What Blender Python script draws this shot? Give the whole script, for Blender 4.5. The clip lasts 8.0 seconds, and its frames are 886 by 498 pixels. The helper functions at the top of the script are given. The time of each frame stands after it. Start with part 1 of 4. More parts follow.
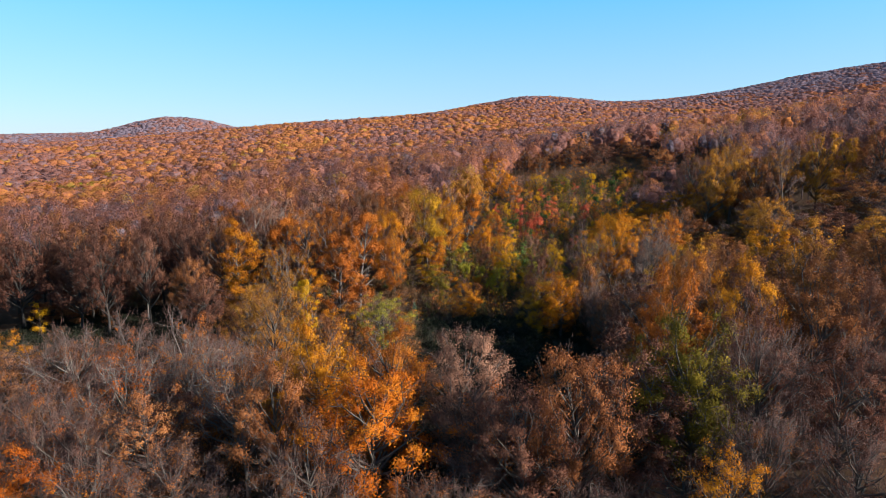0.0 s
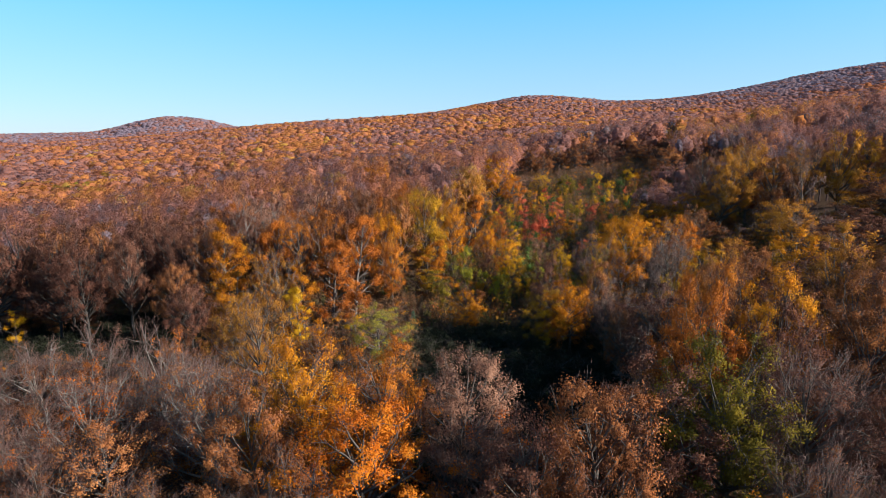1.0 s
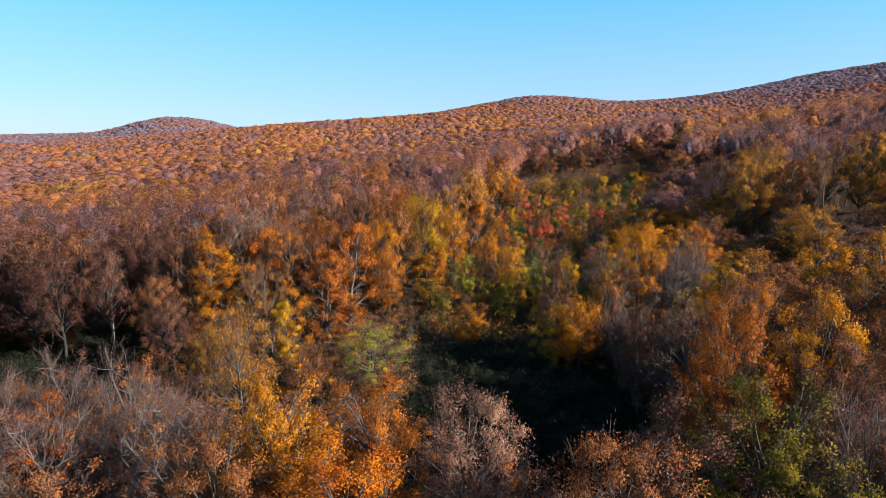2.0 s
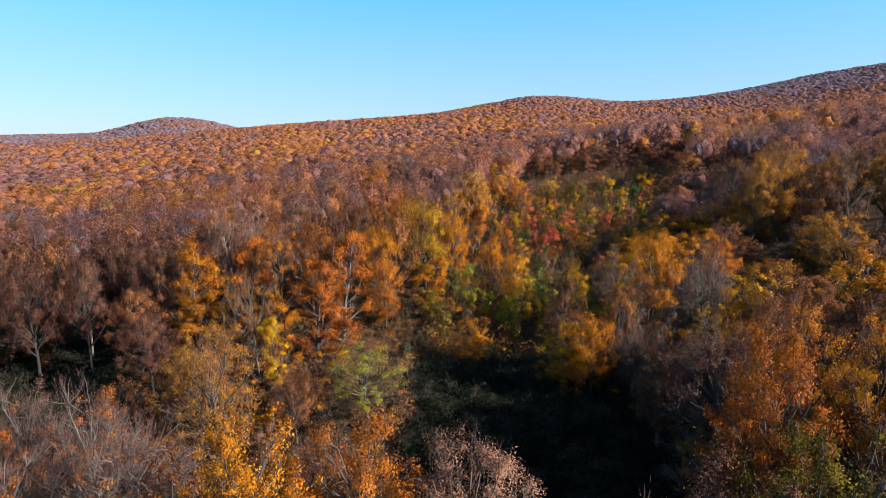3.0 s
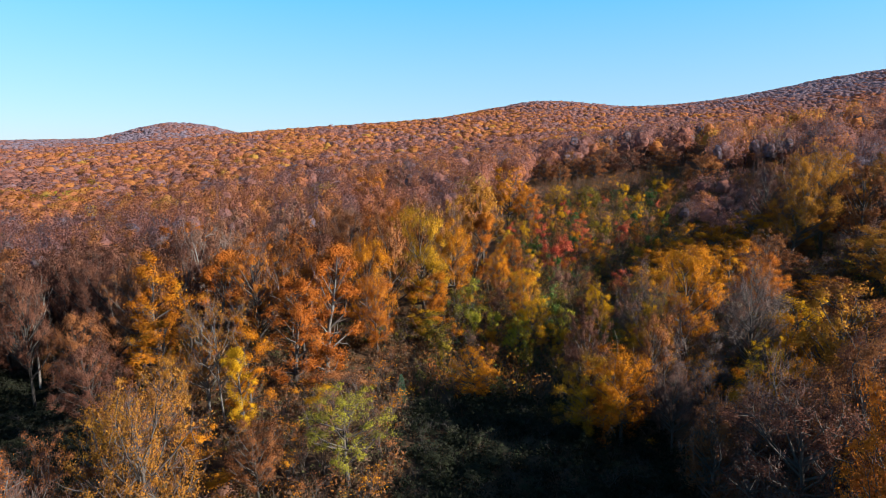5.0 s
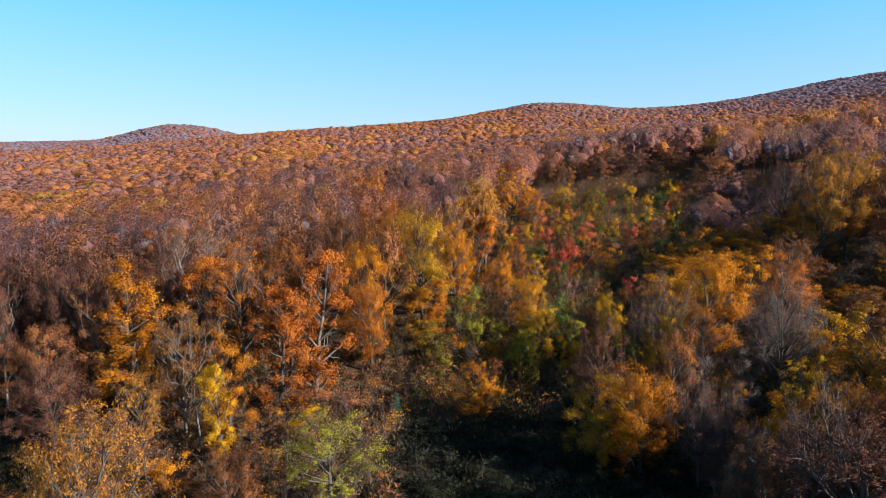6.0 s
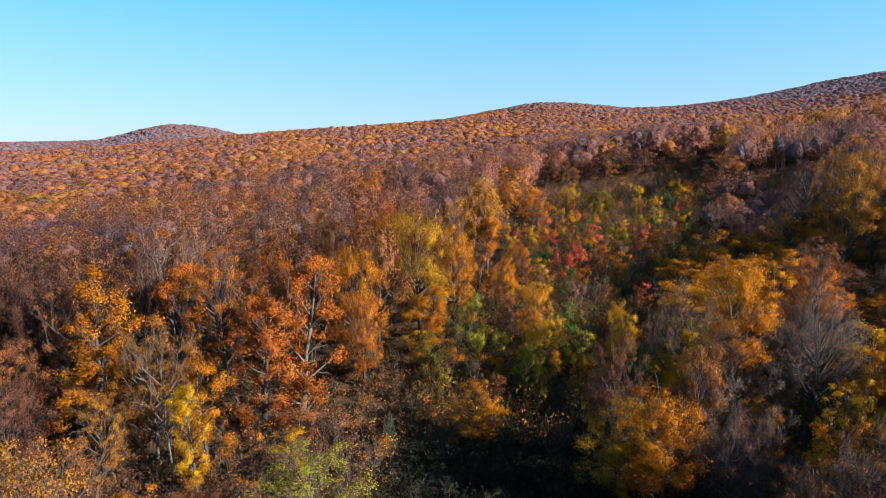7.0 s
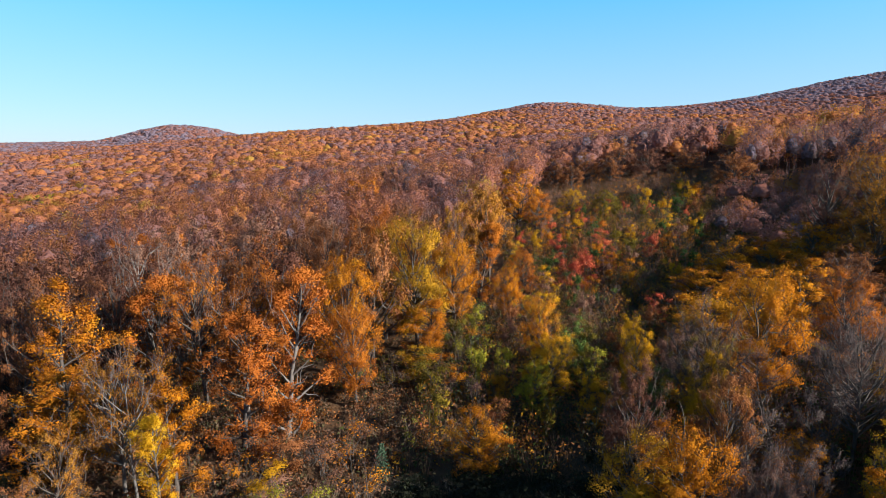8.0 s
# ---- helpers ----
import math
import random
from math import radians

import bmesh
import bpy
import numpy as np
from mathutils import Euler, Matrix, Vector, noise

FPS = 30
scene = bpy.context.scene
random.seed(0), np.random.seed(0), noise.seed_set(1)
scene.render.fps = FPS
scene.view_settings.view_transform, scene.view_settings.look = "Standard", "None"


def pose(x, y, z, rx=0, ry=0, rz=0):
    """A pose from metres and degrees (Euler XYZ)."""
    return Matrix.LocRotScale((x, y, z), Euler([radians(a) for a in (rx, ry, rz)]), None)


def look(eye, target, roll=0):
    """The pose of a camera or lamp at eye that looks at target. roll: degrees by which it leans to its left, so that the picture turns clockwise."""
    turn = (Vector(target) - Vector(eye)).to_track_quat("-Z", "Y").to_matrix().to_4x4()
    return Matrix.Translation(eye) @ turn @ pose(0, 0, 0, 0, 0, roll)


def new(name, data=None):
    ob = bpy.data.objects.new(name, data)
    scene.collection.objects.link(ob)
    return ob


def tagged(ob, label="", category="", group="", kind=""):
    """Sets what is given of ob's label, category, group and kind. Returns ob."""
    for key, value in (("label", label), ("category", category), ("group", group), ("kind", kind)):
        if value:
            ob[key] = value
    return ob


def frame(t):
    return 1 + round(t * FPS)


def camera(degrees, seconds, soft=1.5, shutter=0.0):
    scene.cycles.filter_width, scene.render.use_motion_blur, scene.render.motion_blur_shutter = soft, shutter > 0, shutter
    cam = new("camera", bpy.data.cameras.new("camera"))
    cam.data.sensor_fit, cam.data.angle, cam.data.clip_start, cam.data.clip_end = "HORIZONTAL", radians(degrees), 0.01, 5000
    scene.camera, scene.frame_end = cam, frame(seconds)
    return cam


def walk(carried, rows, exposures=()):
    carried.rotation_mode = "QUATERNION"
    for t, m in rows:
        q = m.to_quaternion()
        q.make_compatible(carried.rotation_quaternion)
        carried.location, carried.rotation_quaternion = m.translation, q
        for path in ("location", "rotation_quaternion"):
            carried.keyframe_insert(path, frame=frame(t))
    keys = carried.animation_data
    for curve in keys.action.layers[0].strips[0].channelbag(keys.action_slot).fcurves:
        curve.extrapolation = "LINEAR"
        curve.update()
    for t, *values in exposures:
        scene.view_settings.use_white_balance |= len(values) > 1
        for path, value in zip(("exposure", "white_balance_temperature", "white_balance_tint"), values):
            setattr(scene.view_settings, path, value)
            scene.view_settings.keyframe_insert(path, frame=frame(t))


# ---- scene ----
cam = camera(75.5, 8.0, soft=0.65)
METRES, EYE, TILT, LEAN, TURN = 48.0, 30.0, -10.0, 0.0, 0.0
ROWS = [
    (0.0, 0.0, 0.0, 0.0, -0.0, 0.0, 0.0),
    (0.5, 0.0018, 0.0627, 0.0072, 0.08, 0.0, -0.02),
    (1.0, 0.0038, 0.1255, 0.0183, 0.17, -0.02, -0.04),
    (1.5, 0.0063, 0.1881, 0.0329, 0.24, -0.01, -0.04),
    (3.0, 0.0139, 0.3765, 0.0828, 0.49, 0.04, -0.08),
    (3.5, 0.0161, 0.4395, 0.0905, 0.58, 0.06, -0.1),
    (4.0, 0.0177, 0.5018, 0.0966, 0.65, 0.16, -0.12),
    (4.5, 0.0198, 0.5648, 0.1028, 0.74, 0.4, -0.14),
    (6.0, 0.0262, 0.75, 0.1214, 0.97, 0.83, -0.22),
    (6.5, 0.0285, 0.8105, 0.1279, 1.04, 0.84, -0.22),
    (7.0, 0.031, 0.8701, 0.1368, 1.11, 0.84, -0.21),
    (7.5, 0.0334, 0.928, 0.1485, 1.19, 0.85, -0.21),
    (8.0, 0.0361, 0.9843, 0.1603, 1.26, 0.88, -0.21),
]
walk(cam, [(t, pose(0, 0, EYE, TILT, LEAN, TURN) @ pose(METRES * x, METRES * y, METRES * z, 90 + pitch, roll, yaw)) for t, x, y, z, yaw, pitch, roll in ROWS])

# ---- light ----
SUN_BEARING, SUN_HEIGHT = 112.0, 26.5        # degrees clockwise from the way ahead, and above the horizon
world = bpy.data.worlds.new("sky")
scene.world = world
world.use_nodes = True
wn = world.node_tree.nodes
sky = wn.new("ShaderNodeTexSky")
sky.sky_type = "NISHITA"
sky.sun_disc = False
sky.sun_elevation, sky.sun_rotation = radians(SUN_HEIGHT), radians(SUN_BEARING)
sky.altitude, sky.air_density, sky.dust_density, sky.ozone_density = 300, 1.0, 0.3, 2.0
wn["Background"].inputs["Strength"].default_value = 0.0775
# the clear autumn air: a deeper cyan away from the horizon
tc, sep, tone, mul = (wn.new("ShaderNode" + k) for k in ("TexCoord", "SeparateXYZ", "ValToRGB", "MixRGB"))
world.node_tree.links.new(tc.outputs["Generated"], sep.inputs[0])
world.node_tree.links.new(sep.outputs["Z"], tone.inputs[0])
tone.color_ramp.elements[0].position, tone.color_ramp.elements[0].color = 0.0, (0.50, 0.50, 0.72, 1)
tone.color_ramp.elements[1].position, tone.color_ramp.elements[1].color = 0.24, (0.50, 1.00, 1.45, 1)
high = tone.color_ramp.elements.new(0.75)
high.color = (0.28, 0.56, 1.00, 1)
mul.blend_type, mul.inputs[0].default_value = "MULTIPLY", 1.0
world.node_tree.links.new(sky.outputs[0], mul.inputs[1])
world.node_tree.links.new(tone.outputs[0], mul.inputs[2])
# thin high haze evens the sky out round the horizon
even, both = wn.new("ShaderNodeValToRGB"), wn.new("ShaderNodeMixRGB")
even.color_ramp.elements[0].position, even.color_ramp.elements[0].color = 0.0, (3.0, 4.2, 4.7, 1)
even.color_ramp.elements[1].position, even.color_ramp.elements[1].color = 0.24, (0.85, 3.05, 4.8, 1)
for at, colour in ((0.12, (2.0, 3.6, 4.5, 1)), (0.75, (0.45, 1.3, 2.8, 1))):
    even.color_ramp.elements.new(at).color = colour
world.node_tree.links.new(sep.outputs["Z"], even.inputs[0])
both.inputs[0].default_value = 0.6
world.node_tree.links.new(mul.outputs[0], both.inputs[1])
world.node_tree.links.new(even.outputs[0], both.inputs[2])
world.node_tree.links.new(both.outputs[0], wn["Background"].inputs[0])

sun = new("sun", bpy.data.lights.new("sun", "SUN"))
sun.data.energy, sun.data.angle, sun.data.color = 5.0, radians(0.6), (1.0, 0.968, 0.915)
b, e = radians(SUN_BEARING), radians(SUN_HEIGHT)
sun.matrix_world = look((300 * math.sin(b) * math.cos(e), 300 * math.cos(b) * math.cos(e), 300 * math.sin(e)), (0, 0, 0))
scene.view_settings.exposure = 1.42

# ---- materials ----


def node_material(name):
    m = bpy.data.materials.new(name)
    m.use_nodes = True
    n = m.node_tree.nodes
    n.clear()
    return m, n, m.node_tree.links


def mathn(n, l, op, a, b):
    x = n.new("ShaderNodeMath")
    x.operation = op
    for i, v in enumerate((a, b)):
        if isinstance(v, (int, float)):
            x.inputs[i].default_value = v
        else:
            l.new(v, x.inputs[i])
    return x.outputs[0]


def ramp(n, l, fac, colours):
    r = n.new("ShaderNodeValToRGB")
    el = r.color_ramp.elements
    while len(el) < len(colours):
        el.new(0.5)
    for i, c in enumerate(colours):
        el[i].position = i / (len(colours) - 1)
        el[i].color = (*c, 1)
    l.new(fac, r.inputs[0])
    return r.outputs[0]


def noise_tex(n, l, scale, detail=3.0, coord="Object"):
    t = n.new("ShaderNodeTexCoord")
    x = n.new("ShaderNodeTexNoise")
    x.inputs["Scale"].default_value, x.inputs["Detail"].default_value = scale, detail
    l.new(t.outputs[coord], x.inputs["Vector"])
    return x.outputs["Fac"]


def leafy(n, l, colour, through_share=0.3):
    d, t, mix, out = (n.new("ShaderNode" + k) for k in ("BsdfDiffuse", "BsdfTranslucent", "MixShader", "OutputMaterial"))
    l.new(colour, d.inputs["Color"])
    l.new(colour, t.inputs["Color"])
    mix.inputs[0].default_value = through_share
    l.new(d.outputs[0], mix.inputs[1])
    l.new(t.outputs[0], mix.inputs[2])
    l.new(mix.outputs[0], out.inputs[0])


def leaf_material(name, *colours):
    """Leaves: each leaf has its own shade, and boughs and trees differ as well."""
    m, n, l = node_material(name)
    g, o = n.new("ShaderNodeNewGeometry"), n.new("ShaderNodeObjectInfo")
    big = mathn(n, l, "MULTIPLY", mathn(n, l, "SUBTRACT", noise_tex(n, l, 0.28, 2.0), 0.5), 1.7)
    tree_shift = mathn(n, l, "MULTIPLY", mathn(n, l, "SUBTRACT", o.outputs["Random"], 0.5), 0.35)
    one = mathn(n, l, "MULTIPLY", g.outputs["Random Per Island"], 0.34)
    fac = mathn(n, l, "ADD", mathn(n, l, "ADD", one, 0.33), mathn(n, l, "ADD", big, tree_shift))
    leafy(n, l, ramp(n, l, fac, colours))
    return m


def bark_material(name, dark, light, rough=0.9):
    m, n, l = node_material(name)
    p, out = n.new("ShaderNodeBsdfPrincipled"), n.new("ShaderNodeOutputMaterial")
    fac = mathn(n, l, "ADD", mathn(n, l, "MULTIPLY", noise_tex(n, l, 1.1), 0.8), mathn(n, l, "MULTIPLY", noise_tex(n, l, 9.0, 5.0), 0.5))
    fac = mathn(n, l, "SUBTRACT", fac, 0.15)
    l.new(ramp(n, l, fac, (dark, light)), p.inputs["Base Color"])
    p.inputs["Roughness"].default_value = rough
    p.inputs["Specular IOR Level"].default_value = 0.2
    bump = n.new("ShaderNodeBump")
    bump.inputs["Strength"].default_value, bump.inputs["Distance"].default_value = 0.6, 0.03
    l.new(noise_tex(n, l, 14.0, 5.0), bump.inputs["Height"])
    l.new(bump.outputs[0], p.inputs["Normal"])
    l.new(p.outputs[0], out.inputs[0])
    return m


LEAF = {
    "russet": leaf_material("leaf_russet", (0.090, 0.033, 0.016), (0.22, 0.082, 0.030), (0.33, 0.138, 0.050)),
    "orange": leaf_material("leaf_orange", (0.17, 0.050, 0.012), (0.39, 0.118, 0.016), (0.49, 0.19, 0.024)),
    "gold": leaf_material("leaf_gold", (0.24, 0.072, 0.010), (0.47, 0.165, 0.012), (0.56, 0.25, 0.018)),
    "yellow": leaf_material("leaf_yellow", (0.31, 0.145, 0.012), (0.53, 0.265, 0.012), (0.60, 0.36, 0.02)),
    "olive": leaf_material("leaf_olive", (0.045, 0.042, 0.011), (0.135, 0.098, 0.015), (0.31, 0.20, 0.02)),
    "turning": leaf_material("leaf_turning", (0.11, 0.085, 0.012), (0.40, 0.125, 0.012), (0.50, 0.22, 0.016)),
    "amber": leaf_material("leaf_amber", (0.14, 0.095, 0.012), (0.37, 0.185, 0.014), (0.48, 0.24, 0.018)),
    # near-black leaves: the shade of hollow and side valley painted into their colour
    "shade_bramble": leaf_material("leaf_shade_bramble", (0.018, 0.019, 0.012), (0.034, 0.037, 0.021), (0.056, 0.058, 0.030)),
    "flame": leaf_material("leaf_flame", (0.20, 0.045, 0.010), (0.44, 0.105, 0.012), (0.52, 0.18, 0.016)),
    "bronze": leaf_material("leaf_bronze", (0.14, 0.058, 0.014), (0.34, 0.140, 0.022), (0.46, 0.215, 0.028)),
    "green": leaf_material("leaf_green", (0.022, 0.042, 0.014), (0.060, 0.095, 0.024), (0.13, 0.17, 0.035)),
    "wine": leaf_material("leaf_wine", (0.050, 0.022, 0.016), (0.125, 0.052, 0.034), (0.22, 0.098, 0.055)),
    "red": leaf_material("leaf_red", (0.20, 0.035, 0.020), (0.46, 0.085, 0.045), (0.52, 0.17, 0.06)),
    "pale": leaf_material("leaf_pale", (0.11, 0.054, 0.036), (0.21, 0.105, 0.068), (0.30, 0.160, 0.10)),
    "lime": leaf_material("leaf_lime", (0.11, 0.105, 0.015), (0.27, 0.235, 0.025), (0.45, 0.35, 0.035)),
    "copper": leaf_material("leaf_copper", (0.16, 0.044, 0.012), (0.37, 0.108, 0.019), (0.48, 0.175, 0.030)),
    "sienna": leaf_material("leaf_sienna", (0.12, 0.042, 0.017), (0.29, 0.104, 0.038), (0.41, 0.170, 0.060)),
    "needle": leaf_material("leaf_needle", (0.035, 0.060, 0.035), (0.080, 0.12, 0.070), (0.15, 0.20, 0.12)),
}
BARK = bark_material("bark", (0.030, 0.024, 0.019), (0.105, 0.085, 0.070))
BARK_PALE = bark_material("bark_pale", (0.050, 0.043, 0.036), (0.19, 0.162, 0.138))
TWIG = bark_material("twig", (0.058, 0.033, 0.025), (0.150, 0.081, 0.063))
# bark darkened to paint in the shade across the side valley
BARK_SHADE = bark_material("bark_shade", (0.014, 0.012, 0.010), (0.048, 0.040, 0.034))
# twigs darkened to paint in the shade of hollow and side valley
TWIG_SHADE = bark_material("twig_shade", (0.018, 0.016, 0.012), (0.045, 0.038, 0.030))
BARK_WHITE = bark_material("bark_white", (0.095, 0.080, 0.066), (0.29, 0.25, 0.215))
TWIG_DARK = bark_material("twig_dark", (0.06, 0.042, 0.036), (0.17, 0.12, 0.10))


def ground_material():
    m, n, l = node_material("leaf_litter")
    p, out = n.new("ShaderNodeBsdfPrincipled"), n.new("ShaderNodeOutputMaterial")
    fac = mathn(n, l, "ADD", mathn(n, l, "MULTIPLY", noise_tex(n, l, 0.09), 0.7), mathn(n, l, "MULTIPLY", noise_tex(n, l, 1.6, 6.0), 0.6))
    fac = mathn(n, l, "SUBTRACT", fac, 0.15)
    l.new(ramp(n, l, fac, ((0.020, 0.017, 0.010), (0.055, 0.031, 0.016), (0.15, 0.072, 0.030))), p.inputs["Base Color"])
    p.inputs["Roughness"].default_value = 0.95
    p.inputs["Specular IOR Level"].default_value = 0.1
    bump = n.new("ShaderNodeBump")
    bump.inputs["Strength"].default_value, bump.inputs["Distance"].default_value = 0.8, 0.15
    l.new(noise_tex(n, l, 3.0, 6.0), bump.inputs["Height"])
    l.new(bump.outputs[0], p.inputs["Normal"])
    l.new(p.outputs[0], out.inputs[0])
    return m


def wood_material():
    """The far woods: a shade for every tree (tint), broken up by its boughs."""
    m, n, l = node_material("far_crowns")
    a = n.new("ShaderNodeAttribute")
    a.attribute_name = "tint"
    fine = noise_tex(n, l, 0.9, 4.0)
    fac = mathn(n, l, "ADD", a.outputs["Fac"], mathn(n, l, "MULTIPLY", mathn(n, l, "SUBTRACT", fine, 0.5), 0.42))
    # the lilac steps paint distance haze into the crown colour
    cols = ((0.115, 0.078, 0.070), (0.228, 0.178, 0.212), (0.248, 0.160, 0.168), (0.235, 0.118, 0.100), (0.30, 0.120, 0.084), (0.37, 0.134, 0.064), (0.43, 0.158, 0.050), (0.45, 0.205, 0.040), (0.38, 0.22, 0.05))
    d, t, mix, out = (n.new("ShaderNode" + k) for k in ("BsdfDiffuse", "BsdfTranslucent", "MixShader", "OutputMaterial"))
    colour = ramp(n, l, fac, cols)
    bump = n.new("ShaderNodeBump")
    bump.inputs["Strength"].default_value, bump.inputs["Distance"].default_value = 0.8, 1.8
    l.new(noise_tex(n, l, 0.5, 5.0), bump.inputs["Height"])
    for k in (d, t):
        l.new(colour, k.inputs["Color"])
    l.new(bump.outputs[0], d.inputs["Normal"])
    mix.inputs[0].default_value = 0.46
    l.new(d.outputs[0], mix.inputs[1])
    l.new(t.outputs[0], mix.inputs[2])
    l.new(mix.outputs[0], out.inputs[0])
    return m


def brush_material():
    """Undergrowth: a shade for every bush, and for every spray."""
    m, n, l = node_material("undergrowth")
    a, g = n.new("ShaderNodeAttribute"), n.new("ShaderNodeNewGeometry")
    a.attribute_name = "tint"
    fac = mathn(n, l, "ADD", a.outputs["Fac"], mathn(n, l, "MULTIPLY", mathn(n, l, "SUBTRACT", g.outputs["Random Per Island"], 0.5), 0.16))
    # the darkest step paints the shade of hollow and side valley into the brush
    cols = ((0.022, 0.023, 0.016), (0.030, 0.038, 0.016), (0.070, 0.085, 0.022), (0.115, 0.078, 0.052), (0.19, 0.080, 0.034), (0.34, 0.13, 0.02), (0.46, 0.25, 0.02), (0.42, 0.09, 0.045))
    leafy(n, l, ramp(n, l, fac, cols))
    return m


# ---- the lay of the land ----
RINGS = np.log(np.array((30, 65, 100, 150, 220, 330, 500, 700, 900, 1150, 1500, 2000.0)))
BEARINGS, PROFILES = [], []


def profile(bearing, *heights):
    """Ground heights along one bearing, at the distances in RINGS."""
    BEARINGS.append(radians(bearing))
    PROFILES.append(heights)


profile(-45, -6, -7, -4, -4, -7, -9, -3, 8, 16, 20, 34, 30)
profile(-32, -5, -6, -3, -3, -5, -8, -2, 12, 25, 22, 46, 40)
profile(-17, -3, -3, -0.5, 1, 3, 5, 16, 34, 48, 44, 30, 20)
profile(-5, -2, -1, 0.5, 4, 8, 12, 20, 42, 63, 60, 40, 30)
profile(5, -2, -1, 1, 6, 13, 17, 27, 48, 75, 102, 80, 60)
profile(9, -2, -1, 2, 7, 15, 22, 30, 50, 78, 113, 100, 70)
profile(17, -1, 0, 3, 9, 18, 28, 34, 50, 75, 101, 105, 80)
profile(25, -1, 1, 5, 12, 21, 31, 38, 50, 75, 110, 135, 110)
profile(32, 0, 2, 7, 15, 25, 37, 46, 58, 80, 122, 171, 152)
profile(40, 1, 4, 10, 21, 31, 42, 52, 66, 90, 135, 190, 180)
LAND = np.array(PROFILES)
BEARINGS = np.array(BEARINGS)


def smooth_index(v, knots):
    i = np.clip(np.searchsorted(knots, v) - 1, 0, len(knots) - 2)
    f = np.clip((v - knots[i]) / (knots[i + 1] - knots[i]), 0, 1)
    return i, f


def cubic(p0, p1, p2, p3, f):
    return p1 + 0.5 * f * (p2 - p0 + f * (2 * p0 - 5 * p1 + 4 * p2 - p3 + f * (3 * (p1 - p2) + p3 - p0)))


def land(x, y):
    """The ground's height at x, y (numbers or arrays)."""
    x, y = np.asarray(x, float), np.asarray(y, float)
    ye = np.maximum(y, 38.0)
    r, az = np.log(np.maximum(np.hypot(x, ye), 30.0)), np.arctan2(x, ye)
    i, f = smooth_index(r, RINGS)
    j, g = smooth_index(az, BEARINGS)
    n, k = len(RINGS) - 1, len(BEARINGS) - 1
    rows = []
    for d in (-1, 0, 1, 2):
        a = np.clip(j + d, 0, k)
        rows.append(cubic(*(LAND[a, np.clip(i + c, 0, n)] for c in (-1, 0, 1, 2)), f))
    z = cubic(*rows, g)
    hx, hy = -577, 1220                       # the lone hill behind the long ridge
    z = z + 40 * np.exp(-(((x - hx) * 0.9 + (y - hy) * 0.43) / 105) ** 2 - (((y - hy) * 0.9 - (x - hx) * 0.43) / 170) ** 2)
    z = z + 17 * np.exp(-((x + 470) / 75) ** 2 - ((y - 1270) / 150) ** 2)
    return z + 0.5 * np.sin(x * 0.11 + 1) * np.cos(y * 0.09) + 0.25 * np.sin(x * 0.31) * np.sin(y * 0.27 + 2)


def soften(me, rounded, first):
    """Shade a crown's leaves, from vertex first on, mostly as the rounded clumps that they make up."""
    n = np.empty(len(me.vertices) * 3, np.float32)
    me.vertices.foreach_get("normal", n)
    n = n.reshape(-1, 3)
    n[first:] = 0.72 * rounded + 0.28 * n[first:]
    n /= np.linalg.norm(n, axis=1, keepdims=True) + 1e-6
    me.polygons.foreach_set("use_smooth", np.ones(len(me.polygons), bool))
    me.attributes.new("custom_normal", "FLOAT_VECTOR", "POINT").data.foreach_set("vector", n.astype(np.float32).ravel())
    me.update()


def mesh_from(name, verts, faces, mats, smooth=False, face_mat=None):
    me = bpy.data.meshes.new(name)
    me.from_pydata(np.asarray(verts).tolist() if not isinstance(verts, list) else verts, [], faces)
    for m in mats:
        me.materials.append(m)
    if face_mat is not None:
        me.polygons.foreach_set("material_index", np.asarray(face_mat, np.int32))
    if smooth:
        me.polygons.foreach_set("use_smooth", np.ones(len(me.polygons), bool))
    me.update()
    return me


def build_ground():
    radii = np.concatenate(([0.0], np.geomspace(4, 4200, 150)))
    turns = np.linspace(0, 2 * math.pi, 220, endpoint=False)
    rr, tt = np.meshgrid(radii[1:], turns, indexing="ij")
    x, y = rr * np.sin(tt), rr * np.cos(tt)
    v = np.stack([x, y, land(x, y)], -1).reshape(-1, 3)
    v = np.vstack([v, [[0, 0, float(land(0, 0))]]])
    n, faces = len(turns), []
    for i in range(len(radii) - 2):
        for j in range(n):
            k = (j + 1) % n
            faces.append((i * n + j, (i + 1) * n + j, (i + 1) * n + k, i * n + k)[::-1])
    faces += [(len(v) - 1, j, (j + 1) % n)[::-1] for j in range(n)]
    me = mesh_from("ground", v, faces, [ground_material()], smooth=True)
    return tagged(new("ground", me), "brown leaf litter over a rolling wooded valley", "ground", kind="structure")


build_ground()

# ---- trees ----


def tube(verts, faces, path, radii, sides):
    """A tapered branch along path, appended to verts and faces."""
    base = len(verts)
    for i, p in enumerate(path):
        d = (path[min(i + 1, len(path) - 1)] - path[max(i - 1, 0)])
        d = d / (np.linalg.norm(d) + 1e-9)
        a = np.cross(d, (0.31, 0.95, 0.05) if abs(d[2]) > 0.7 else (0, 0, 1.0))
        a = a / (np.linalg.norm(a) + 1e-9)
        c = np.cross(d, a)
        for s in range(sides):
            w = 2 * math.pi * s / sides
            verts.append(tuple(p + radii[i] * (a * math.cos(w) + c * math.sin(w))))
    for i in range(len(path) - 1):
        for s in range(sides):
            t = (s + 1) % sides
            faces.append((base + i * sides + s, base + i * sides + t, base + (i + 1) * sides + t, base + (i + 1) * sides + s))


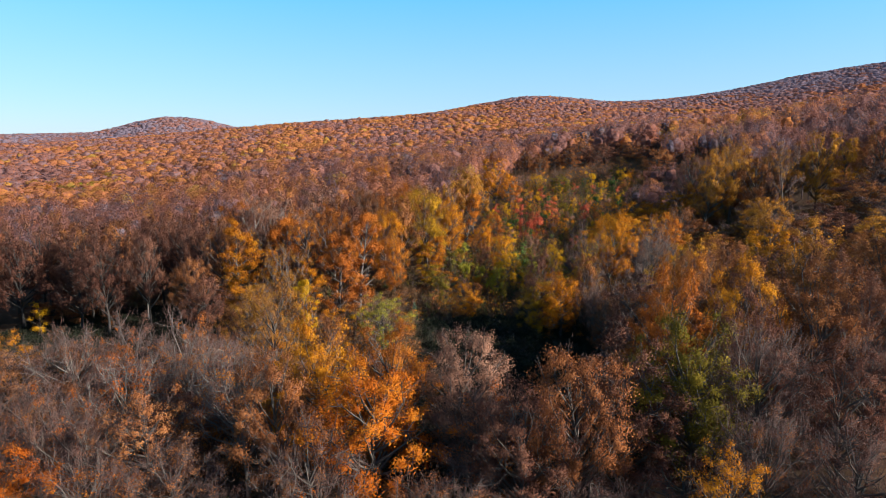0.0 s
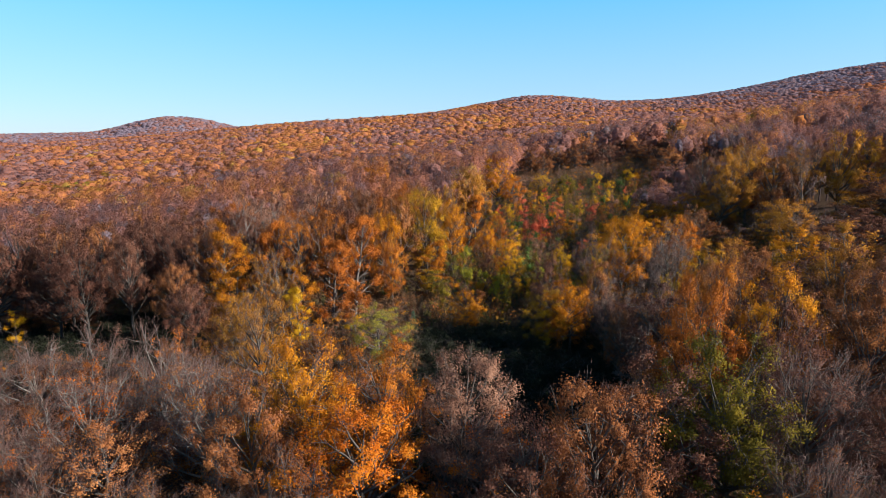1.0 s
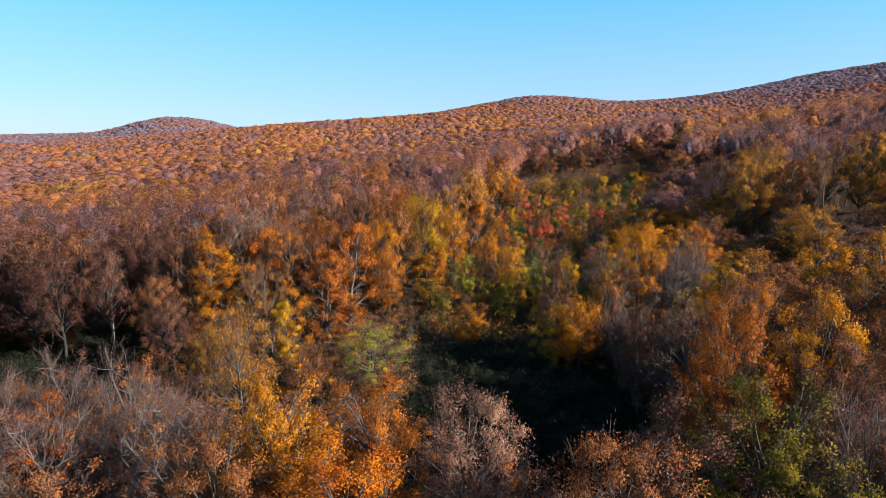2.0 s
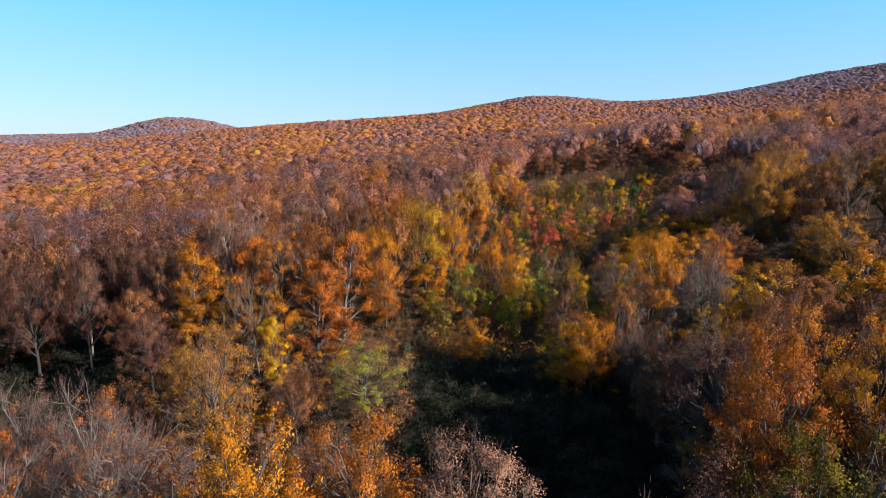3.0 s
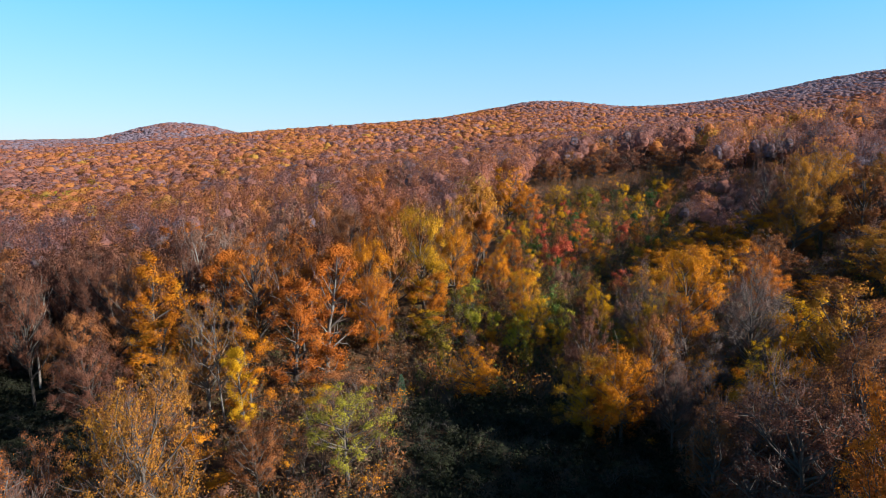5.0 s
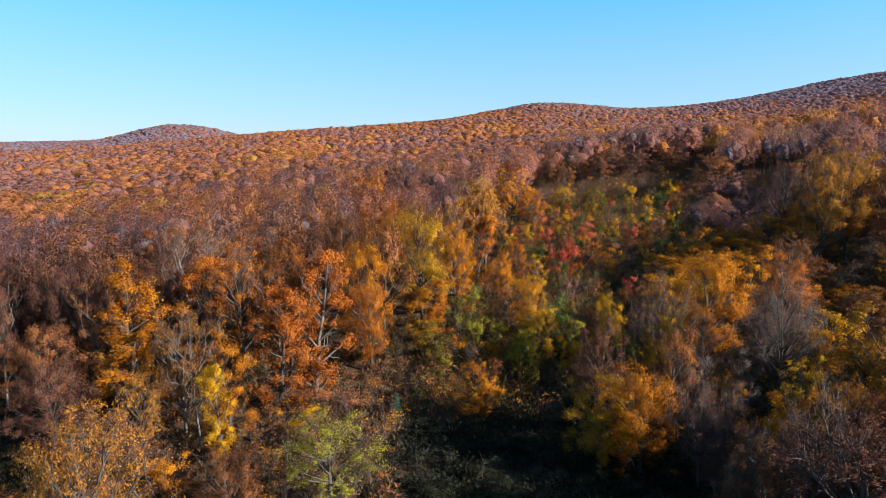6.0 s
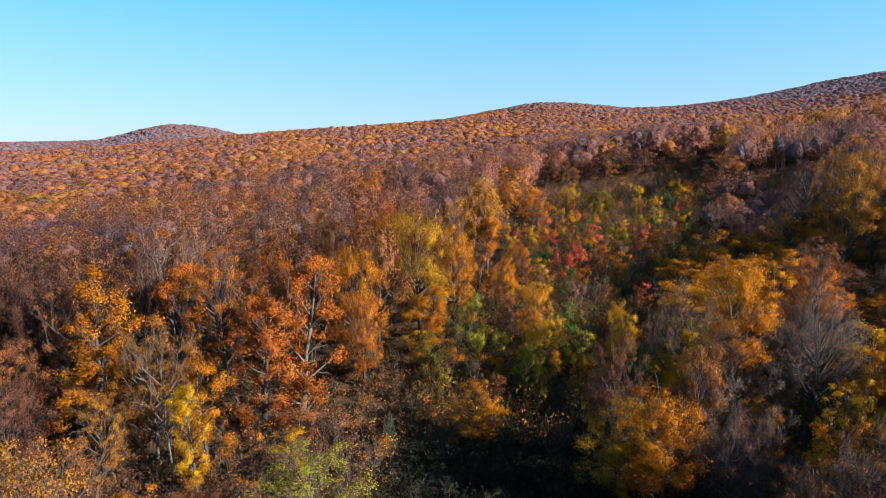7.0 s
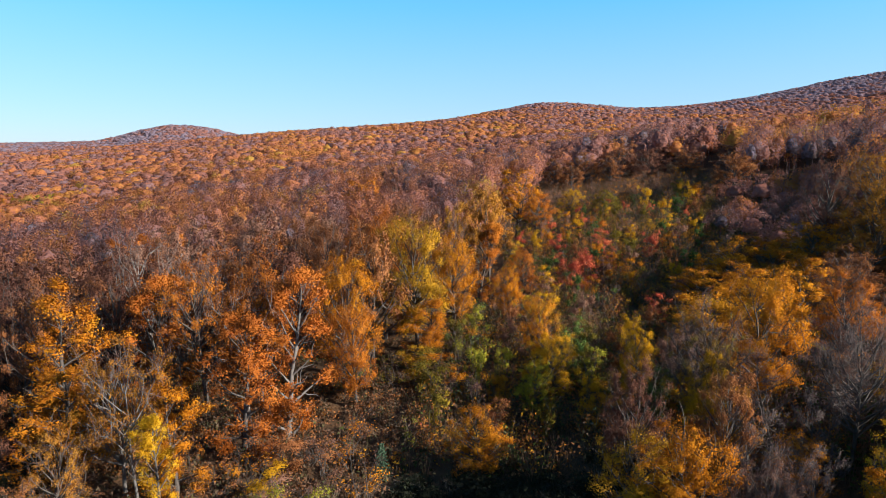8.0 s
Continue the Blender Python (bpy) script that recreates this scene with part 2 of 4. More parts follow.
def bough(rng, start, way, length, steps, lift, wobble):
    path, d = [start], way / np.linalg.norm(way)
    for _ in range(steps):
        d = d + rng.normal(0, wobble, 3) + np.array((0, 0, lift))
        d = d / np.linalg.norm(d)
        path.append(path[-1] + d * length / steps)
    return path


def leaf_cards(rng, centres, count, spread, size, flat=0.75):
    """count pointed leaves in clumps round the centres: vertices, faces, and the normals of the clumps' rounded outsides."""
    ball = rng.normal(0, 1, (count, 3))
    ball *= np.abs(rng.normal(0.62, 0.34, (count, 1))) / np.linalg.norm(ball, axis=1, keepdims=True)
    which = rng.integers(0, len(centres), count)
    bulk = np.random.default_rng(len(centres)).uniform(0.55, 1.35, (len(centres), 1))[which]
    c = centres[which] + ball * bulk * spread * np.array((1, 1, flat))
    a = rng.normal(0, 1, (count, 3))
    a[:, 2] *= 0.7
    a /= np.linalg.norm(a, axis=1, keepdims=True)
    b = np.cross(a, rng.normal(0, 1, (count, 3)))
    b /= np.linalg.norm(b, axis=1, keepdims=True)
    s = size * rng.uniform(0.55, 1.35, (count, 1))
    v = np.stack([c - a * s * 0.5 + b * s * 0.36, c - a * s * 0.45 - b * s * 0.36, c + a * s * 0.75], 1)
    out = c - np.array((0, 0, 0.5 * centres[:, 2].max()))
    out[:, 2] = out[:, 2] * 0.6 + 0.5
    out /= np.linalg.norm(out, axis=1, keepdims=True) + 1e-6
    out = 0.55 * out + 0.45 * ball / (np.linalg.norm(ball, axis=1, keepdims=True) + 1e-6) + np.array((0, 0, 0.12))
    flip = np.sum(np.cross(v[:, 1] - v[:, 0], v[:, 2] - v[:, 0]) * out, 1) < 0
    v[flip] = v[flip][:, ::-1]
    k = np.arange(count) * 3
    return v.reshape(-1, 3), np.stack([k, k + 1, k + 2], 1).tolist(), np.repeat(out, 3, 0)


def spikes(rng, starts, ways, lengths, radius):
    """Fine twigs: three-sided tapering rods."""
    n = len(starts)
    a = np.cross(ways, rng.normal(0, 1, (n, 3)))
    a /= np.linalg.norm(a, axis=1, keepdims=True) + 1e-9
    c = np.cross(ways, a)
    r = radius * rng.uniform(0.6, 1.3, (n, 1))
    tip = starts + ways * lengths[:, None]
    v = np.stack([starts + a * r, starts - 0.5 * a * r + 0.87 * c * r, starts - 0.5 * a * r - 0.87 * c * r, tip], 1).reshape(-1, 3)
    k = np.arange(n) * 4
    f = np.concatenate([np.stack([k, k + 1, k + 3], 1), np.stack([k + 1, k + 2, k + 3], 1), np.stack([k + 2, k, k + 3], 1)]).tolist()
    return v, f


# each kind, ten metres tall: crown radius, where the crown lies, limbs and their side shoots, leaves and their size, clumps and their spread, twigs
SHAPES = {
    "oak": dict(radius=4.0, mid=5.7, rise=4.3, low=-32, limbs=30, subs=6, leaves=29000, size=0.088, spread=0.62, clumps=170, twigs=900),
    "round": dict(radius=4.2, mid=4.9, rise=5.0, low=-60, limbs=36, subs=6, leaves=30000, size=0.100, spread=0.78, clumps=165, twigs=250),
    "column": dict(radius=2.3, base=0.05, wide=0.40, limbs=26, subs=4, leaves=19000, size=0.105, spread=0.62, clumps=95, twigs=250),
    "open": dict(radius=3.8, mid=5.5, rise=4.5, low=-34, limbs=28, subs=6, leaves=14000, size=0.086, spread=0.50, clumps=170, twigs=1900),
    "bare": dict(radius=4.4, mid=5.6, rise=4.4, low=-24, limbs=30, subs=9, leaves=4600, size=0.085, spread=0.55, clumps=80, twigs=2800),
    "gnarled": dict(radius=4.6, mid=5.9, rise=4.2, low=-12, limbs=13, subs=7, leaves=5000, size=0.095, spread=0.5, clumps=80, twigs=1600, gnarl=0.26, stout=0.62),
    "pole": dict(radius=2.7, mid=7.6, rise=2.3, low=-35, fork=0.58, limbs=20, subs=6, leaves=12000, size=0.10, spread=0.55, clumps=80, twigs=500),
    "sapling": dict(radius=3.2, base=0.08, wide=0.5, limbs=12, subs=3, leaves=3600, size=0.21, spread=1.15, clumps=26, twigs=60),
    "thicket": dict(radius=4.2, base=0.02, wide=0.6, limbs=8, subs=2, leaves=420, size=0.26, spread=1.2, clumps=14, twigs=260),
    "mid_oak": dict(radius=3.9, mid=5.5, rise=4.4, low=-42, limbs=26, subs=4, leaves=8500, size=0.150, spread=0.72, clumps=85, twigs=260),
    "mid_bare": dict(radius=3.3, base=0.18, wide=0.64, limbs=15, subs=5, leaves=700, size=0.14, spread=0.6, clumps=25, twigs=1100),
}
MODELS, MEASURE = {}, {}


def domed(rng, s, verts, faces):
    """A spreading tree: a trunk that forks into boughs, each bearing its own rounded clump of a domed crown. Tips and their ways."""
    tips, ways = [], []
    trunk = bough(rng, np.array((0, 0, -0.25)), np.array((*rng.normal(0, 0.05, 2), 1.0)), 7.9, 9, 0.02, 0.06)
    tube(verts, faces, trunk, [0.21 * s.get("stout", 1.0) * (1.25 if i == 0 else 1) * (1 - 0.9 * i / 9) + 0.012 for i in range(10)], 7)
    heart, n = np.array((*trunk[6][:2], s["mid"])), s["limbs"]
    lows = math.sin(radians(s["low"]))
    for i in range(n):
        up = lows + (0.99 - lows) * (i + rng.uniform(0.1, 0.9)) / n
        w = i * 2.4 + rng.uniform(-0.45, 0.45)
        flat = math.sqrt(max(0.0, 1 - up * up))
        out = np.array((math.cos(w) * flat * s["radius"], math.sin(w) * flat * s["radius"], up * s["rise"])) * rng.uniform(0.62, 0.92)
        end = heart + out
        u = min(0.93, max(s.get("fork", 0.30), (end[2] - 0.45 * math.hypot(out[0], out[1])) / 10 + rng.uniform(-0.06, 0.10)))
        k = min(int(u * 9), 8)
        start = trunk[k] + (trunk[k + 1] - trunk[k]) * (u * 9 - k)
        bend = (start + end) / 2 + np.array((out[0], out[1], 0)) * 0.18 + rng.normal(0, 0.22, 3)
        limb = [start * (1 - q) ** 2 + bend * 2 * q * (1 - q) + end * q * q + rng.normal(0, s.get("gnarl", 0.05), 3) * q for q in np.linspace(0, 1, 7)]
        r0 = (0.11 * (1 - 0.6 * u) + 0.012) * s.get("stout", 1.0)
        tube(verts, faces, limb, [r0 * (1 - 0.85 * j / 6) + 0.006 for j in range(7)], 4)
        span = s["radius"] * rng.uniform(0.24, 0.42)
        for _ in range(s["subs"]):
            q = int(rng.integers(3, 7))
            d = (limb[q] - limb[q - 1]) / (np.linalg.norm(limb[q] - limb[q - 1]) + 1e-9) * 0.5 + rng.normal(0, 0.75, 3) + np.array((0, 0, 0.15))
            sub = bough(rng, limb[q], d, span * rng.uniform(0.6, 1.1), 3, 0.05, 0.16)
            tube(verts, faces, sub, [r0 * 0.35 * (1 - 0.75 * h / 3) + 0.005 for h in range(4)], 3)
            for h in (1, 2, 3, 3):
                tips.append(sub[h])
                ways.append(sub[h] - sub[h - 1])
        tips.append(limb[-1])
        ways.append(limb[-1] - limb[-2])
    return tips, ways


def tree_model(kind, variant):
    """The meshes of one kind of tree, ten metres tall: trunk with its limbs, fine twigs, leaves."""
    if (kind, variant) in MODELS:
        return MODELS[kind, variant]
    s = SHAPES[kind]
    rng = np.random.default_rng(100 * list(SHAPES).index(kind) + variant)
    verts, faces, tips, tip_ways = [], [], [], []
    many = kind in ("sapling", "thicket")
    stems = 1 if not many else (3 if kind == "sapling" else 5)
    if "mid" in s:
        stems = 0
        tips, tip_ways = domed(rng, s, verts, faces)
    for stem in range(stems):
        lean = rng.normal(0, 0.05 if stems == 1 else 0.22, 2)
        top = (8.5 if kind in ("oak", "mid_oak") else 9.3) * (1 if stem == 0 else rng.uniform(0.6, 0.95))
        trunk = bough(rng, np.array((*rng.normal(0, 0.02 if stems == 1 else 0.35, 2), -0.25)), np.array((*lean, 1.0)), top, 9, 0.02, 0.055)
        thick = 0.20 if stems == 1 else 0.09
        tube(verts, faces, trunk, [thick * (1.25 if i == 0 else 1) * (1 - 0.9 * i / 9) + 0.012 for i in range(10)], 7 if stems == 1 else 3)
        limbs = max(3, s["limbs"] // stems)
        for i in range(limbs):
            u = s["base"] + (0.97 - s["base"]) * (i + rng.uniform(0, 0.9)) / limbs
            p = trunk[0] + (np.array(trunk[-1]) - trunk[0]) * u
            k = min(int(u * 9), 8)
            p = trunk[k] + (trunk[k + 1] - trunk[k]) * (u * 9 - k)
            w = i * 2.4 + rng.uniform(-0.6, 0.6)
            reach = s["radius"] * math.sqrt(max(0.25 if "oak" in kind else 0.08, 1 - ((u - s["wide"]) / (1.02 - s["wide"] if u > s["wide"] else s["wide"] + 0.15)) ** 2)) * rng.uniform(0.65, 1.18)
            rise = 0.25 + 0.95 * u + rng.uniform(-0.15, 0.25)
            limb = bough(rng, p, np.array((math.cos(w), math.sin(w), rise)), reach * math.hypot(1, 0.6 * rise), 5, 0.05, 0.13)
            r0 = thick * (1 - 0.85 * u) * 0.55 + 0.012
            tube(verts, faces, limb, [r0 * (1 - 0.85 * j / 5) + 0.006 for j in range(6)], 4 if stems == 1 else 3)
            for j in range(s["subs"]):
                q = rng.uniform(0.3, 1.0)
                k = min(int(q * 5), 4)
                p2 = limb[k] + (limb[k + 1] - limb[k]) * (q * 5 - k)
                d = limb[k + 1] - limb[k]
                d = d / np.linalg.norm(d) + rng.normal(0, 0.6, 3) + np.array((0, 0, 0.25))
                sub = bough(rng, p2, d, reach * rng.uniform(0.28, 0.55), 3, 0.06, 0.16)
                tube(verts, faces, sub, [r0 * 0.4 * (1 - 0.75 * h / 3) + 0.005 for h in range(4)], 3)
                for h in (1, 2, 3, 3):
                    tips.append(sub[h])
                    tip_ways.append(sub[h] - sub[h - 1])
            tips.append(limb[-1])
            tip_ways.append(limb[-1] - limb[-2])
    tips, tip_ways = np.array(tips), np.array(tip_ways)
    tip_ways /= np.linalg.norm(tip_ways, axis=1, keepdims=True)
    out = {"trunk": mesh_from(kind + "_trunk", verts, faces, [BARK], smooth=True)}
    pick = rng.integers(0, len(tips), s["twigs"])
    ways = tip_ways[pick] + rng.normal(0, 0.5, (len(pick), 3)) + np.array((0, 0, 0.35))
    ways /= np.linalg.norm(ways, axis=1, keepdims=True)
    fine = kind in ("bare", "mid_bare", "thicket")
    starts = tips[pick] + rng.normal(0, 0.22 if fine else 0.10, (len(pick), 3)) - tip_ways[pick] * rng.uniform(0, 0.5, (len(pick), 1))
    v, f = spikes(rng, starts, ways, rng.uniform(0.35, 1.0, len(pick)) * (0.85 if fine else 0.5), 0.012 if not kind.startswith("mid") else 0.02)
    if fine:
        w2 = ways + rng.normal(0, 0.6, ways.shape)
        w2 /= np.linalg.norm(w2, axis=1, keepdims=True)
        v2, f2 = spikes(rng, starts + ways * 0.3, w2, rng.uniform(0.25, 0.6, len(pick)), 0.009 if kind == "bare" else 0.015)
        f = f + [[a + len(v) for a in q] for q in f2]
        v = np.vstack([v, v2])
    leafy_tips = tips[rng.choice(len(tips), min(s["clumps"], len(tips)), replace=False)]
    v3, f3, rounded = leaf_cards(rng, leafy_tips, s["leaves"], s["spread"], s["size"], 0.68)
    marks = [1] * len(f) + [0] * len(f3)
    f = f + [[a + len(v) for a in q] for q in f3]
    out["crown"] = mesh_from(kind + "_crown", np.vstack([v, v3]), f, [LEAF["russet"], TWIG], face_mat=marks)
    soften(out["crown"], rounded, len(v))
    co = np.vstack([np.vstack([v, v3]), np.array(verts)])
    spread_out = np.hypot(co[:, 0], co[:, 1])
    MEASURE[kind, variant] = (float(np.percentile(co[:, 2], 99.6)), 2 * float(np.percentile(spread_out, 96)))
    MODELS[kind, variant] = out
    return out


WORDS = {"russet": "russet brown", "orange": "bright orange", "gold": "golden orange", "yellow": "bright yellow", "olive": "yellow-green", "turning": "green and orange",
         "amber": "amber and olive", "shade_bramble": "shade-darkened greenish brown", "bronze": "bronze brown", "flame": "flame orange", "green": "green", "wine": "dark wine-brown", "red": "pinkish red", "pale": "pale dry brown", "needle": "blue-green", "lime": "light yellow-green", "copper": "copper orange", "sienna": "reddish brown"}
LABELS = {"oak": "broad {} oak in autumn leaf on the slope", "column": "tall {} tree leafed nearly to the ground", "pole": "slender {} tree with a long clear trunk", "round": "round-crowned {} young tree leafed down to the brush", "open": "thinly leafed tree with {} leaves and pale limbs",
          "bare": "bare grey-brown tree with fine upswept twigs", "gnarled": "old half-dead tree with pale gnarled bare limbs", "sapling": "bushy {} sapling in the overgrown clearing", "thicket": "tangled shrub with bare twigs and few {} leaves",
          "mid_oak": "{} broadleaf tree of the closed autumn wood", "mid_bare": "nearly bare grey-brown tree in the wood"}
place_rng = random.Random(7)


def tree(kind, leaf, x, y, top=None, width=None, tall=None, bark=None, twig=None):
    """One tree on the ground at x, y, with its top at height top (or so tall) and its crown so wide."""
    z = float(land(x, y))
    tall = tall or top - z
    variant = place_rng.randrange(3)
    model = tree_model(kind, variant)
    high, across = MEASURE[kind, variant]
    sz = tall / high
    sx = width / across if width else sz * place_rng.uniform(0.85, 1.15)
    base = new("shrub" if kind == "thicket" else "sapling" if kind == "sapling" else "tree")
    for name, me in model.items():
        ob = new(name, me)
        ob.parent = base
        for slot, mat in zip(ob.material_slots, (LEAF[leaf], twig or TWIG) if name == "crown" else (bark or BARK,)):
            slot.link = "OBJECT"
            slot.material = mat
    base.matrix_basis = pose(x, y, z - 0.02, 0, 0, place_rng.uniform(0, 360)) @ Matrix.Diagonal((sx, sx, sz, 1))
    group = {"sapling": "saplings in the clearing", "thicket": "shrubs in the clearing"}.get(kind, "trees of the wood")
    return tagged(base, LABELS[kind].format(WORDS[leaf]), "shrub" if kind == "thicket" else "sapling" if kind == "sapling" else "tree", group)

# trees on the near slope
tree("oak", "pale", 1.5, 50.5, 13.8, 10.5)
tree("oak", "sienna", 10.9, 41.5, 15.2, 9.5)
tree("oak", "olive", 20.6, 44.5, 16.8, 11)
tree("oak", "orange", -5.6, 52, 13.9, 10)
tree("oak", "gold", -11.2, 50.5, 15, 9.5)
tree("oak", "sienna", -14.5, 46.5, 12.8, 9)
tree("oak", "flame", -5.6, 43.5, 12.7, 12)
tree("oak", "wine", 6, 41, 12.4, 9)
tree("oak", "russet", 33, 49.5, 17.8, 10)
tree("oak", "wine", 25.5, 48.5, 17.8, 9)
tree("oak", "copper", 22.5, 54, 18.6, 8.5)
tree("oak", "orange", 25.8, 59.5, 19.0, 8.5)
tree("oak", "russet", 30.5, 67, 17.8, 9)
tree("oak", "gold", 31, 57, 19.0, 8.5)
tree("oak", "wine", 30, 40, 15.8, 8)
tree("bare", "wine", 27, 34, 12.8, 8)
tree("open", "gold", 18.5, 33.5, 11.4, 6)
tree("bare", "pale", 34, 43, 15.5, 8)
tree("bare", "russet", 22.5, 37, 12.5, 7)
tree("oak", "russet", 39, 56, 19.5, 9)
tree("oak", "bronze", 44, 69, 18.8, 9)
tree("oak", "wine", 35.5, 74.5, 16.5, 8)
tree("oak", "russet", 40, 79, 17, 8)
tree("oak", "wine", 37, 66, 17.5, 8)
tree("bare", "russet", -44, 63, 9.5, 11, bark=BARK_PALE)
tree("bare", "pale", -37.5, 65.5, 10.8, 10, bark=BARK_PALE)
tree("bare", "copper", -30, 63, 11.6, 11, bark=BARK_PALE)
tree("bare", "russet", -23.5, 58, 11.4, 11, bark=BARK_PALE)
tree("bare", "orange", -19, 51, 11.6, 11, bark=BARK_PALE)
tree("bare", "flame", -32, 55, 10.4, 11, bark=BARK_PALE)
tree("open", "sienna", -27, 48, 9.0, 10)
tree("bare", "flame", -37, 50, 8.6, 10)
tree("open", "copper", -36.5, 61, 9.6, 7)
tree("open", "russet", -49, 58, 7.6, 9)

# the stand across the clearing
tree("column", "copper", -15.5, 102.5, 18.2, 9.5, bark=BARK_PALE)
tree("round", "gold", -12, 114.5, 17.5, 8.5)
tree("round", "amber", -3.6, 124, 21.2, 11.5)
tree("round", "gold", 1.5, 128, 18.8, 8)
tree("column", "gold", -2, 119, 12, 7)
tree("oak", "copper", -8.5, 129, 22, 10)
tree("oak", "russet", -15, 124, 21.5, 10)
tree("gnarled", "russet", -19.5, 103.5, 17.8, 10, bark=BARK_WHITE)
tree("gnarled", "pale", -37.5, 119, 20.4, 12, bark=BARK_WHITE)
tree("gnarled", "russet", -30.5, 111, 20.6, 11, bark=BARK_WHITE)
tree("column", "turning", -36.5, 100, 17.2, 9)
tree("column", "turning", -35, 96.5, 11, 8)
tree("open", "russet", -40.5, 103, 17.5, 8)
tree("gnarled", "bronze", -24.5, 91, 15.6, 9, bark=BARK_PALE)
tree("open", "bronze", -27.5, 94, 13.5, 8, bark=BARK_PALE)
tree("open", "orange", -25.5, 106.5, 18.5, 9)
tree("column", "yellow", -21.5, 89, 9.0, 5)
tree("column", "gold", -21.8, 92, 11.5, 5.5)
tree("oak", "orange", -19.5, 107, 18.0, 8.5)
tree("column", "copper", -31, 104, 17.2, 9)
tree("column", "copper", -18.5, 99, 15, 8)
tree("thicket", "russet", -29, 97, 5, 6)
tree("round", "orange", -9.5, 109, 13, 6.5)
# two oaks added to cast shade over the side valley's floor
tree("oak", "wine", -38, 89, 10, 8, bark=BARK_SHADE)
tree("oak", "russet", -42.5, 95, 12, 8, bark=BARK_SHADE)
tree("oak", "wine", -44.5, 105, 15.5, 9, bark=BARK_SHADE)
tree("oak", "wine", -50, 110, 16, 10, bark=BARK_SHADE)
tree("column", "orange", 5.5, 140, 19, 7)
tree("open", "bronze", -20.8, 68.5, 15, 9)
tree("open", "bronze", -26, 73.5, 12, 8)
tree("open", "russet", -30.5, 70, 9.5, 7)
tree("open", "russet", -28, 81, 9, 7)
tree("column", "russet", -31, 77, 8, 5.5)
tree("open", "bronze", -29.5, 87, 10, 7)
tree("oak", "russet", -16, 77, 7, 6)
tree("open", "lime", -8.4, 79, 9.6, 9)
tree("sapling", "yellow", -13.5, 91.5, 4.2, 4.5)
tree("sapling", "green", -10.5, 113, 5.0, 5)
tree("thicket", "olive", -5, 114, 6, 6)
tree("sapling", "amber", -3, 116, 6.5, 5)
tree("thicket", "russet", -8, 103, 4, 6)
tree("thicket", "pale", -12, 98, 3.5, 6)
tree("sapling", "olive", -1.5, 112, 7, 6)
tree("thicket", "russet", -18, 97, 6.0, 7)
tree("pole", "wine", -56.3, 105.5, 14, 5, bark=BARK_WHITE)
tree("sapling", "yellow", -71, 97, 3.2, 3.4)
tree("round", "gold", 4, 96.5, 6.9, 6.2)
tree("round", "gold", 18, 84, 11.4, 7.4)
tree("round", "amber", 14.8, 85.5, 10.0, 7)
tree("oak", "wine", 15.5, 91, 13.8, 6)
tree("round", "yellow", 12.2, 109, 10.8, 6.5)
tree("round", "lime", 10.2, 107, 8.0, 4.5)
tree("round", "gold", 31, 101, 18.8, 8.5)
tree("bare", "pale", 34.5, 92.5, 18.3, 8, twig=TWIG_DARK)
tree("bare", "pale", 22.5, 82.5, 11, 5.5)
tree("bare", "olive", 24.5, 99, 17.0, 8)
tree("open", "yellow", 31.5, 84.5, 13, 6)
tree("open", "gold", 27.5, 88, 9.5, 5)
tree("oak", "orange", 41.5, 106, 17.8, 8)
tree("oak", "bronze", 57, 125, 29, 12)
tree("oak", "bronze", 65.5, 130, 30.5, 12)
tree("open", "bronze", 73, 129, 30, 11)
tree("open", "russet", 81, 135, 31.5, 12)
tree("open", "bronze", 70, 141, 32, 12)
tree("open", "wine", 60, 138, 30.5, 11)
tree("open", "russet", 49, 116, 19, 8)
tree("sapling", "red", 21.5, 144, 13.4, 6)
tree("sapling", "red", 24, 143, 13.6, 5)
tree("sapling", "red", 25.5, 147.5, 13.8, 5)
tree("sapling", "red", 30, 160, 15.5, 5)
tree("sapling", "green", 19, 146, 13.5, 5)
tree("sapling", "green", 15.2, 113, 11.5, 4.5)
tree("sapling", "green", 27, 152, 14, 5)
tree("round", "yellow", 21.6, 107.5, 12.4, 4.5)
tree("round", "gold", 12.5, 118, 12, 5)
tree("round", "gold", 9.5, 132, 13.5, 5)
tree("round", "orange", 13, 140, 14.5, 5)
tree("round", "yellow", 24.2, 98, 12.6, 4.5)
tree("sapling", "orange", 33, 172, 17, 5)
tree("round", "olive", 40, 196, 21, 8)
tree("round", "amber", 32, 200, 21, 7)
tree("round", "pale", 26, 205, 20, 8)
tree("mid_oak", "russet", 73, 197, 30.0, 11)
tree("mid_oak", "wine", 58, 252, 33.5, 15)
tree("mid_oak", "wine", 71, 254, 33, 13)
tree("mid_oak", "russet", 47, 252, 31, 11)
tree("mid_oak", "russet", 36, 247, 29, 10)
tree("mid_oak", "wine", 82, 250, 33, 11)
tree("mid_oak", "wine", 92, 240, 34, 12)
tree("mid_oak", "russet", 64, 262, 35, 10)
tree("mid_oak", "russet", 41, 244, 27.5, 9)
tree("mid_oak", "russet", 54, 245, 30, 10)
tree("mid_oak", "wine", 66, 246, 31.5, 10)
tree("mid_oak", "russet", 79, 244, 31.5, 10)
tree("mid_oak", "gold", 16.5, 186, 26.5, 13)
tree("mid_oak", "orange", 20.5, 181, 21, 8)
tree("mid_oak", "orange", -22, 196, 24, 11)
tree("mid_oak", "wine", -15, 205, 26, 10)
tree("mid_oak", "lime", -209, 337, tall=16.5, width=13)
tree("mid_oak", "olive", -220, 334, tall=16, width=12)
tree("mid_oak", "yellow", -200, 352, tall=17, width=11)
